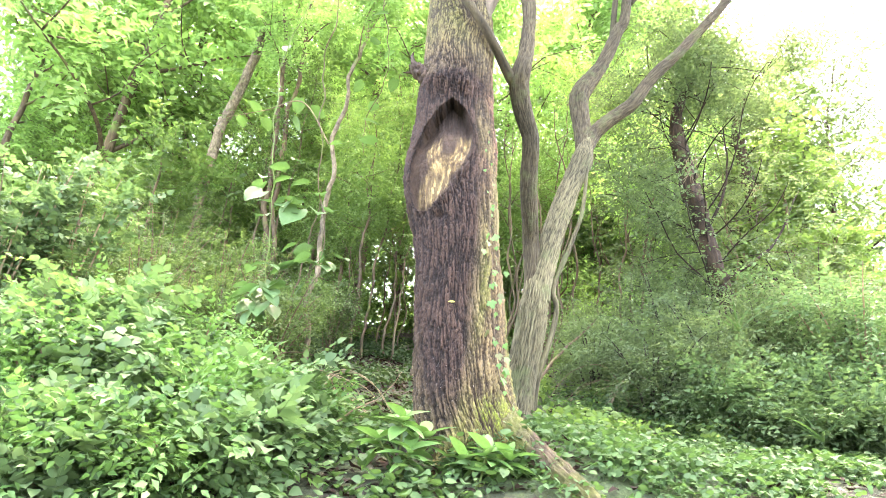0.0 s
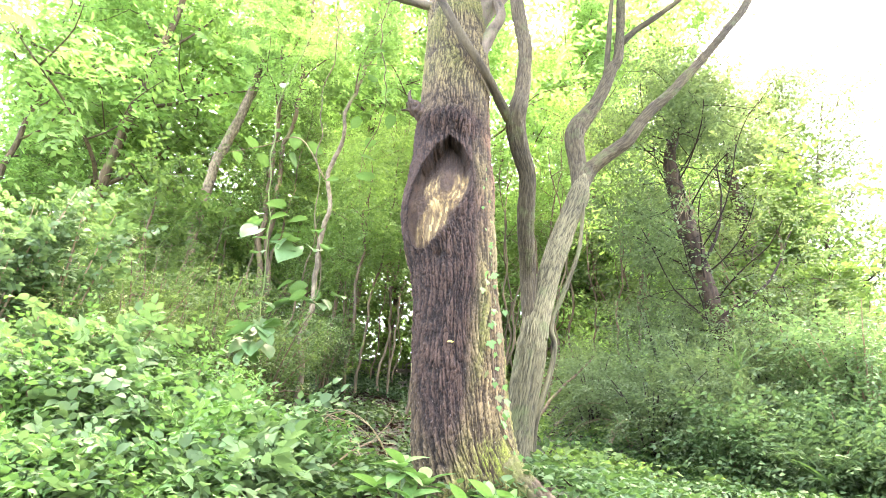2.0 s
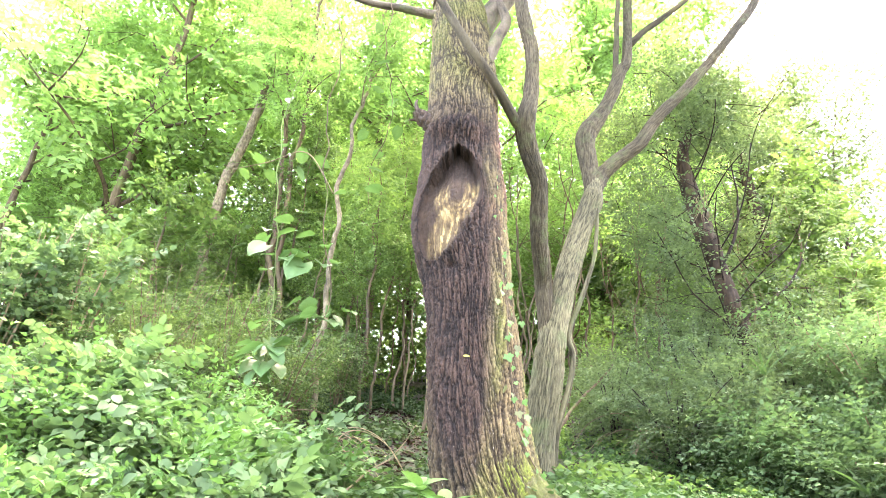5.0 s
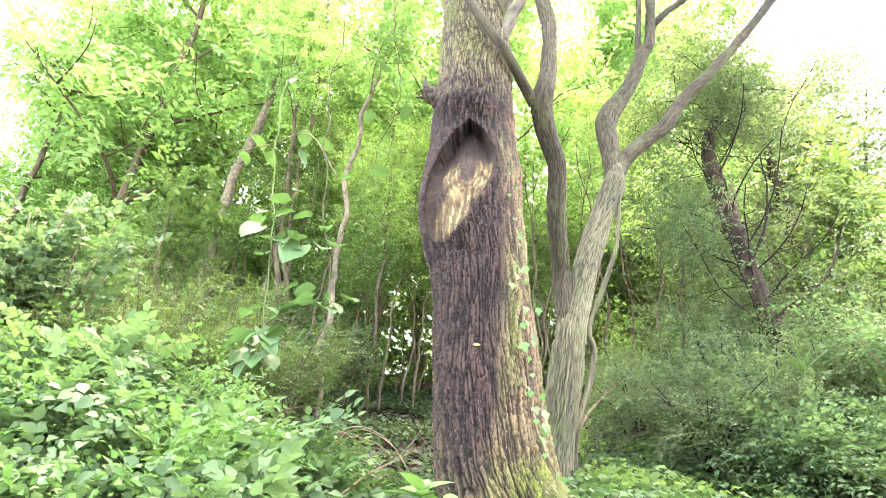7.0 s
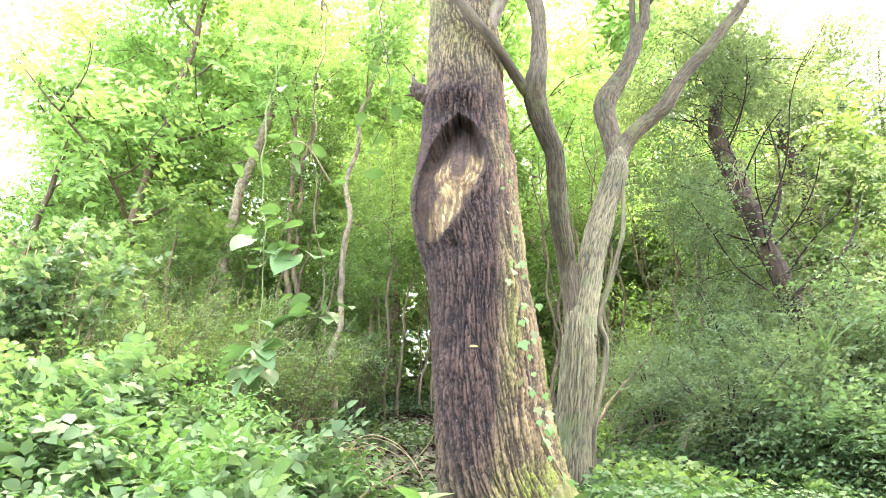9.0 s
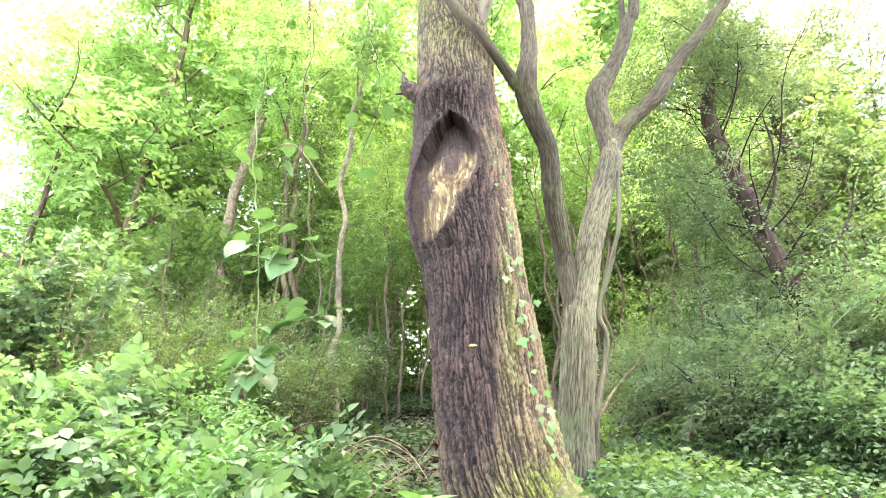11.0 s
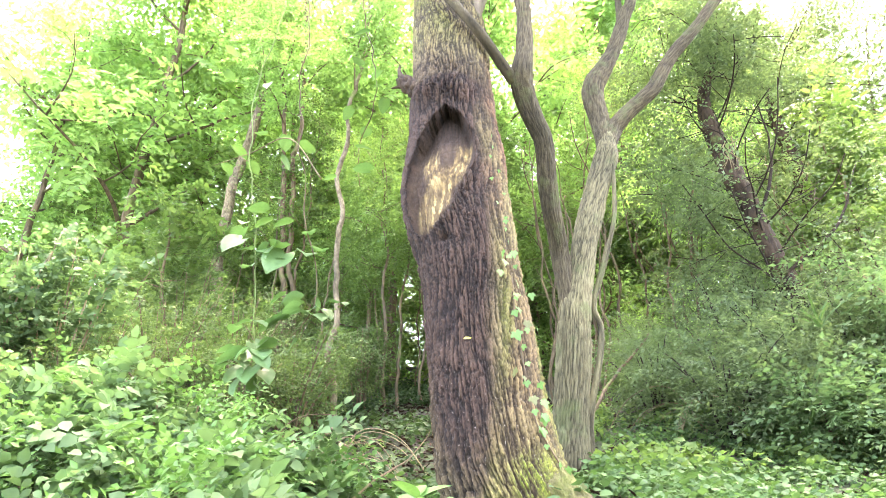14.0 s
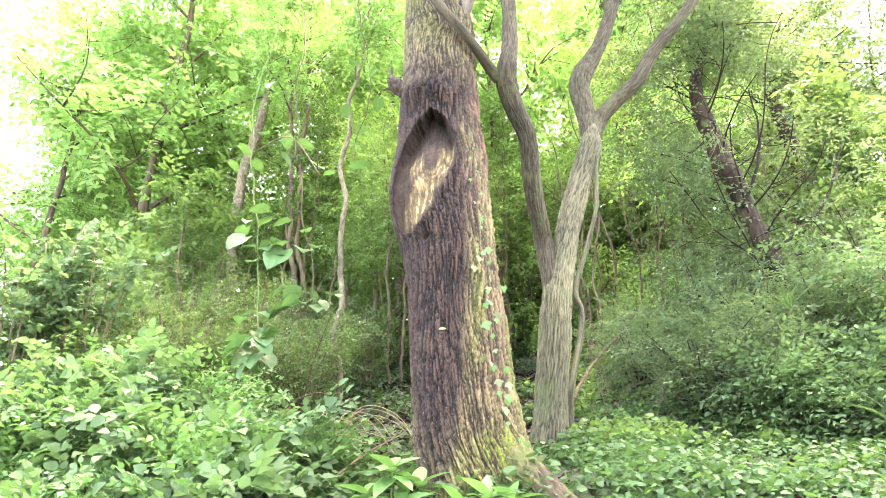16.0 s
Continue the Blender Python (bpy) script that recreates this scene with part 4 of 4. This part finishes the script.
def cover_sprig(count, seed, blade):
    q = np.random.default_rng(seed)
    yaw = np.arange(count) * 2.4 + q.normal(0, 0.4, count)
    rr = q.uniform(0.01, 0.09, count)
    pos = np.stack([-np.sin(yaw) * rr, np.cos(yaw) * rr, q.uniform(0.04, 0.2, count)], 1)
    v = spread(blade(0.95, 0.1, 0.12), pos, turns(yaw, q.normal(-0.1, 0.5, count), q.normal(0, 0.5, count)), q.uniform(0.04, 0.08, count))
    return v


COVER = [cover_sprig(7, s, round_leaf) for s in range(4)]
COVER_FAR = [cover_sprig(8, s + 6, small_leaf) for s in range(4)]


def patchy(x, y, f=0.9, o=0.0):
    return noise.noise((x * f + o, y * f, 3.0 + o))


def scatter_cover(name, label, count, xr, yr, density, mat, size, shapes, lift=0.0):
    x, y = g.uniform(*xr, count), g.uniform(*yr, count)
    ok = np.array([g.uniform() < density(a, b) and min(a - xr[0], xr[1] - a, b - yr[0], yr[1] - b) > 0.9 * (0.5 + patchy(a, b, 1.3, 8)) for a, b in zip(x, y)])
    x, y = x[ok], y[ok]
    w = np.array([(a, b, ground_height(a, b) + lift) for a, b in zip(x, y)])
    n = len(w)
    rot = turns(g.uniform(0, 6.28, n), g.normal(0, 0.2, n), g.normal(0, 0.2, n))
    s = size * g.uniform(0.65, 1.4, n)
    kind = g.integers(0, len(shapes), n)
    tagged(part(name, join([spread(sh, w[kind == k], rot[kind == k], s[kind == k]) for k, sh in enumerate(shapes)]), mat), label, "plants", kind="stuff")


scatter_cover("ground_cover", "bright heart-leaved creeping ground cover", 24000, (0.3, 5.6), (-1.9, 4.2), lambda x, y: (0.85 if patchy(x, y, 1.9) > -0.08 else 0.1) * (1.0 if y < 1.6 else 0.55), LEAF_COVER, 0.46, COVER)
scatter_cover("ground_cover", "creeping ground cover between the trunks, shade put into its leaf colour", 7000, (-5.0, 0.7), (0.5, 9.0), lambda x, y: (0.55 if -1.7 < x < 0.3 and y < 2.6 else 1.0) * (0.85 if patchy(x, y, 1.1, 5) > -0.05 else 0.08), LEAF_COVER_SHADED, 0.7, COVER_FAR)
scatter_cover("ground_cover", "dull green creeping ground cover under the thicket", 6000, (0.3, 4.4), (0.9, 9.0), lambda x, y: 0.75 if patchy(x, y, 1.1, 5) > -0.05 else 0.08, LEAF_MID, 0.8, COVER_FAR)
scatter_cover("ground_cover", "bright low leaves along the path", 9500, (-4.6, 0.75), (-1.9, 1.3), lambda x, y: 0.8 if patchy(x, y, 1.4, 2) > -0.1 else 0.1, LEAF_COVER, 0.62, COVER)
scatter_cover("leaf_litter", "brown fallen leaves on the soil", 22000, (-3.5, 4), (-2.5, 6), lambda x, y: 0.8 if x < 0.6 else 0.25, LEAF_DEAD, 0.075, [leaf(0.45, 0.2, 0.1), leaf(0.6, 0.1, -0.2)], 0.012)

# ---- ivy on the trunk ----
g = np.random.default_rng(17)
ivy = thing("ivy", (0, 0, 0), "thin ivy with small pale green leaves climbing the trunk", "vine")
line = [trunk_surface(a, z, 0.012) for a, z in ((1.15, 0.2), (1.1, 0.5), (0.8, 0.75), (0.8, 1.0), (0.75, 1.3), (0.85, 1.55), (0.8, 1.7), (0.9, 2.1), (0.85, 2.4))]
part("stem", tube(line, np.linspace(0.0045, 0.002, 9), 5, 0.05), BARK_WOOD, ivy)
IVY_LEAF = lobed_leaf()
ivy_me = build("leaf", IVY_LEAF, LEAF_IVY)
ivy_pale = build("leaf", IVY_LEAF, LEAF_PALE)
# angle round the trunk, height, size (negative: a faded leaf)
spots = [(0.68, 1.70, 0.06), (0.94, 1.72, 0.06), (0.68, 1.64, 0.06), (1.2, 1.68, 0.06), (0.84, 1.53, 0.06), (1.3, 1.5, 0.055), (0.8, 1.45, 0.05), (0.76, 1.37, 0.06), (0.94, 1.31, -0.07), (1.2, 1.3, 0.05), (0.64, 1.23, 0.075),
         (0.56, 1.03, -0.07), (0.68, 0.99, -0.04), (1.0, 0.97, 0.05), (0.78, 0.89, -0.06), (1.0, 0.88, 0.06), (0.94, 0.79, 0.055), (0.76, 0.82, 0.04), (0.78, 0.73, 0.07), (1.1, 0.54, 0.06), (1.4, 0.46, -0.055), (1.12, 0.38, 0.06)]
spots += [(float(np.interp(k, range(0, 17, 2), (1.15, 1.1, 0.8, 0.8, 0.75, 0.85, 0.8, 0.9, 0.85))) + g.normal(0, 0.14), float(np.interp(k, range(0, 17, 2), (0.2, 0.5, 0.75, 1.0, 1.3, 1.55, 1.7, 2.1, 2.4))), g.uniform(0.03, 0.055)) for k in np.linspace(0.5, 13, 20)]
spots += [(0.85 + 0.12 * math.sin(9 * k), 1.85 + 0.075 * k, 0.03) for k in range(9)]
for th, z, s in spots:
    at = trunk_surface(th, z, 0.035)
    lf = new("leaf", ivy_pale if s < 0 else ivy_me)
    lf.parent = ivy
    facing = Matrix.Rotation(th * 0.75 + g.normal(0, 0.25), 4, "Z") @ Matrix.Rotation(radians(-104 + g.normal(0, 16)), 4, "X") @ Matrix.Rotation(math.pi + g.normal(0, 0.6), 4, "Y")
    lf.matrix_basis = Matrix.Translation(at) @ facing @ Matrix.Scale(abs(s) * 0.95, 4)


stuck = thing("fallen_leaf", trunk_surface(-0.12, 1.185, 0.012), "small yellow fallen leaf caught on the bark", "leaf")
part("blade", spread(leaf(0.4, 0.1, 0.1), np.array([(-0.02, -0.01, 0.0)]), turns(np.array([-1.5]), np.array([0.1]), np.array([1.2])), np.array([0.042])), leaf_material("leaf_yellow", (0.4, 0.36, 0.06), (0.55, 0.5, 0.1), (1.1, 1.1, 1.0)), stuck)

# ---- hanging vines with large leaves ----
def hang_leaf(parent, me, at, yaw, pitch, roll, size):
    lf = new("leaf", me)
    lf.parent = parent
    lf.matrix_basis = Matrix.Translation(at) @ Matrix(turns(np.array([yaw]), np.array([pitch]), np.array([roll]))[0].tolist()).to_4x4() @ Matrix.Scale(size, 4)


VINE_LEAF = build("leaf", broad_leaf(0.95, 0.16, 0.28, 0.12, 0.0, 0.03), LEAF_VINE)
VINE_LIME = build("leaf", broad_leaf(0.85, 0.10, 0.25, 0.08, 0.0, 0.02), LEAF_VINE)
vine = thing("vine", (0, 0, 0), "hanging vine with large glossy green leaves", "vine")
part("stem", tube([(-1.217, 0.25, 4.347), (-1.389, 0.25, 3.222), (-1.326, 0.25, 2.324), (-1.268, 0.25, 1.955), (-1.21, 0.25, 1.341), (-1.219, 0.25, 1.171), (-1.259, 0.25, 1.088)], (0.0043, 0.0044, 0.0045, 0.0043, 0.0041, 0.003, 0.002), 6, 0.06, wobble=0.08), STEM_GREEN, vine)
part("stem", tube([(-1.107, 0.25, 4.342), (-1.044, 0.25, 3.08), (-0.974, 0.25, 2.191), (-0.874, 0.25, 1.852), (-0.881, 0.25, 1.488), (-0.979, 0.25, 1.327)], (0.0043, 0.0043, 0.0044, 0.0043, 0.0031, 0.0021), 6, 0.06, wobble=0.1), BARK_WOOD, vine)
for x, z, s, yaw, pitch in ((-1.326, 1.98, 0.17, 2.6, -1), (-1.188, 1.929, 0.14, -2.2, -0.6), (-1.062, 1.879, 0.21, 3, -1.25), (-0.944, 1.9, 0.14, -2.4, -0.5), (-0.834, 1.886, 0.13, -1.9, -0.1), (-1.006, 2.069, 0.12, 2, -0.2), (-1.168, 2.134, 0.13, 1.6, -0.1),
                            (-0.976, 1.49, 0.19, 1.9, -0.5), (-0.879, 1.466, 0.19, -1.9, -0.35), (-0.931, 1.567, 0.12, 2.9, -0.3), (-1.074, 1.426, 0.12, 2.2, -0.6), (-1.167, 1.416, 0.1, -1.7, -0.4), (-1.256, 1.45, 0.1, 1.8, -0.3), (-1.113, 1.318, 0.1, 2.6, -0.8),
                            (-1.25, 1.245, 0.17, 1.9, -0.5), (-1.157, 1.254, 0.13, -2.2, -0.6), (-1.291, 1.172, 0.15, 2.1, -0.8), (-1.197, 1.16, 0.16, -2.7, -1), (-1.253, 1.119, 0.17, 2.8, -1.2), (-1.154, 1.149, 0.13, -2.3, -1), (-1.356, 1.194, 0.1, 1.4, -0.4), (-1.337, 1.278, 0.1, 1.5, -0.2), (-1.268, 1.385, 0.09, 1.2, 0)):
    hang_leaf(vine, VINE_LEAF, (x, 0.25 + g.normal(0, 0.05), z), yaw + g.normal(0, 0.5), pitch * 0.6, g.normal(0, 0.45), s)
for cx, cz, n_, sp in ((-1.103, 1.951, 9, 0.13), (-0.922, 1.478, 8, 0.12), (-1.242, 1.192, 9, 0.11), (-1.243, 2.197, 3, 0.1)):
    for _ in range(n_):
        hang_leaf(vine, VINE_LEAF, (cx + g.normal(0, sp), 0.25 + g.normal(0, 0.07), cz + g.normal(0, sp * 0.6)), math.pi + g.normal(0, 0.9), g.uniform(-0.8, 0.1), g.normal(0, 0.45), g.uniform(0.08, 0.15))
climber = thing("vine", (0, 0, 0), "climbing vine with bright translucent round leaves", "vine")
part("stem", tube([(-0.861, 1.1, 5.807), (-0.881, 1.1, 4.721), (-0.798, 1.1, 4.113), (-0.824, 1.1, 3.393), (-0.881, 1.1, 2.859)], (0.0053, 0.0051, 0.0049, 0.0035, 0.0023), 6, 0.06, wobble=0.1), BARK_WOOD, climber)
part("stem", tube([(-1.199, 1.1, 2.962), (-1.519, 1.1, 3.414), (-1.867, 1.1, 3.313), (-2.214, 1.1, 3.227)], (0.0067, 0.0059, 0.0047, 0.0024), 6, 0.06), TWIG, climber)
for x, z in ((-2.162, 3.281), (-2.019, 3.373), (-1.864, 3.204), (-1.724, 3.42), (-1.573, 3.471), (-1.441, 3.356), (-1.623, 3.279), (-0.87, 3.189), (-0.892, 4.042), (-0.806, 4.435), (-0.83, 3.476), (-0.924, 4.888), (-2.293, 4.604), (-2.25, 4.303), (-1.823, 4.135), (-0.993, 3.737), (-0.724, 4.11), (-0.638, 3.668), (-0.774, 2.987), (-1.129, 3.063)):
    hang_leaf(climber, VINE_LIME, (x, 1.1 + g.normal(0, 0.08), z), g.uniform(0, 6.28), g.normal(-0.3, 0.3), g.normal(0, 0.3), g.uniform(0.11, 0.17))

# ---- small plants near the trunk ----
ROSETTE = build("leaf", broad_leaf(0.5, 0.14, 0.22), LEAF_IVY)
for x, y, tops in ((-0.03, -0.62, ((0.0, 0.0, 0.32), (0.12, 0.04, 0.25), (-0.12, 0.02, 0.21), (0.05, -0.05, 0.17))), (0.36, -0.62, ((0.04, 0.0, 0.17), (-0.08, 0.02, 0.13), (0.14, 0.03, 0.15)))):
    pl = thing("seedling", (x, y, ground_height(x, y)), "young bright green plant with rosettes of pointed leaves", "plant", "seedlings")
    for dx, dy, h in tops:
        part("stem", tube([(0, 0, -0.03), (dx * 0.4, dy * 0.4, h * 0.5), (dx, dy, h)], (0.007, 0.006, 0.004), 6, 0.05), STEM_GREEN, pl)
        for i in range(12):
            hang_leaf(pl, ROSETTE, (dx, dy, h - 0.006 * i), i * 2.4 + g.normal(0, 0.2), 0.65 - 0.09 * i + g.normal(0, 0.15), g.normal(0, 0.25), g.uniform(0.1, 0.17))

# ---- fallen wood ----
for pts, r in (([(-0.55, -0.13, 0.337), (-0.5, 0.44, 0.502), (-0.51, 1.58, 0.778), (-0.4, 2.09, 1.085)], 0.008), ([(0.8, 2.39, 0.939), (1.11, 2.79, 1.427), (1.47, 3.21, 1.885), (1.59, 3.4, 2.074)], 0.017), ([(-1.83, 1.7, 0.679), (-1.56, 1.83, 1.094), (-1.2, 1.95, 1.116), (-0.93, 2.02, 0.78)], 0.006)):
    fb = thing("fallen_branch", pts[0], "bare dry fallen branch lying on the ground", "branch")
    part("wood", tube([np.array(q) - pts[0] for q in pts], (r, r * 0.9, r * 0.7, r * 0.3), 8, 0.05, r * 0.1, wobble=0.08), BARK_WOOD, fb)

# ---- bare stems and brambles in the undergrowth ----
g = np.random.default_rng(29)
bare = []
for i in range(4):
    h = 2.2 + 0.5 * i
    ob = thing("bare_sapling", (0, 0, -50), "thin bare leaning stem in the undergrowth", "sapling", "bare stems")
    lean = g.normal(0, 0.25, 2)
    line = [np.array((0, 0, -0.08)), np.array((lean[0] * 0.2, lean[1] * 0.2, h * 0.35)), np.array((lean[0], lean[1] * 0.6, h * 0.7)), np.array((lean[0] * 1.6, lean[1], h))]
    part("stem", tube(line, (0.018, 0.015, 0.011, 0.004), 6, 0.12, wobble=0.1), BARK_WOOD, ob)
    for k in range(4):
        q = line[1] + (line[3] - line[1]) * g.uniform(0.1, 0.8)
        part("side_twig", tube(branch_line(g, q, g.uniform(0, 6.28), 0.7, 0.6, 4), (0.007, 0.005, 0.004, 0.002), 4, 0.15), BARK_WOOD, ob)
    bare.append(ob)
scatter_trees(bare, 46, (-4.5, 6.0), (3.4, 9.5), 0.35, (0.8, 1.35), lambda x, y: not (-0.4 < x < 1.6 and y < 4.0))
for x, y, yaw, ln in ((-1.26, 1.1, -1.2, 0.8), (-1.17, 1.42, -0.6, 0.9), (-1.55, 1.61, -1.6, 1), (-1.01, 1.6, 0.9, 0.7), (-1.29, 1.86, -2, 0.9), (-0.78, 1.29, 1.4, 0.6), (1.55, 2.44, -1, 0.9), (1.87, 2.67, 0.9, 0.8)):
    br = thing("bramble", (x, y, ground_height(x, y)), "arching dry brown bramble canes with few leaves", "shrub", "brambles")
    tips = []
    for k in range(5):
        a = yaw + g.normal(0, 0.5)
        r = ln * g.uniform(0.6, 1.1)
        d = np.array((-math.sin(a), math.cos(a), 0))
        h = 0.42 * r * g.uniform(0.7, 1.2)
        part("cane", tube([(0, 0, -0.03), d * r * 0.3 + (0, 0, h), d * r * 0.7 + (0, 0, h * 0.85), d * r + (0, 0, 0.02)], (0.006, 0.005, 0.004, 0.002), 5, 0.05), TWIG, br)
        tips.append(d * r * g.uniform(0.3, 0.9) + (0, 0, h * g.uniform(0.5, 1.0)))
    part("foliage", foliage(SPRAYS_SMALL, np.array(tips), g, 0.7), LEAF_MID, br)
for px, py, pz, yaw, n in ((2.976, 3.75, 4.486, 0.0, 9), (4.859, 6, 5.35, 0.2, 8)):
    dry = thing("dry_twigs", (px, py, pz), "dead hanging twigs caught on the leaning trunk", "twigs")
    for k in range(n):
        q = g.normal(0, 0.09, 3)
        part("twig", tube([q, q + (g.normal(0, 0.08), g.normal(0, 0.08), -0.2), q + (g.normal(0, 0.15), g.normal(0, 0.12), -g.uniform(0.35, 0.6))], (0.006, 0.005, 0.002), 4, 0.1), TWIG, dry)
for n_, pts in enumerate(([(3.238, 3.8, 2.736), (3.723, 3.8, 3.058), (4.139, 3.8, 3.536), (4.418, 3.8, 4.101)], [(3.297, 3.8, 2.354), (3.783, 3.8, 2.407), (4.455, 3.8, 2.723)], [(4.977, 6.1, 3.333), (5.437, 6.1, 3.692), (5.711, 6.1, 4.315)], [(3.123, 3.8, 3.4), (3.459, 3.8, 4.124), (3.542, 3.8, 5.06)])):
    bt = thing("bare_branch", (0, 0, 0), "thin dark bare branch rising from a leaning trunk", "branch", "bare branches")
    part("wood", tube(pts, np.linspace(0.026, 0.008, len(pts)), 7, 0.06, wobble=0.04), BARK_DARK, bt)

# ---- spiky plants at the clearing ----
BLADE = build("blade", broad_leaf(0.065, 0.3, 0.3), LEAF_COVER)
for x, y, h, n_, ln in ((2.31, 1.72, 0.18, 13, 0.42), (2.77, 2.15, 0.95, 12, 0.4), (2.85, 1.07, 0.15, 10, 0.4)):
    sp = thing("spiky_plant", (x, y, ground_height(x, y)), "young plant with long narrow pointed blades", "plant", "spiky plants")
    part("stem", tube([(0, 0, -0.03), (0.01, 0.01, h * 0.5), (0, 0, h)], (0.014, 0.012, 0.01), 6, 0.08), STEM_GREEN, sp)
    for k in range(n_):
        lf = new("blade", BLADE)
        lf.parent = sp
        lf.matrix_basis = Matrix.Translation((0, 0, h)) @ Matrix(turns(np.array([k * 2.4 + g.normal(0, 0.2)]), np.array([g.uniform(0.25, 1.25)]), np.array([g.normal(0, 0.3)]))[0].tolist()).to_4x4() @ Matrix.Scale(ln * g.uniform(0.75, 1.15), 4)
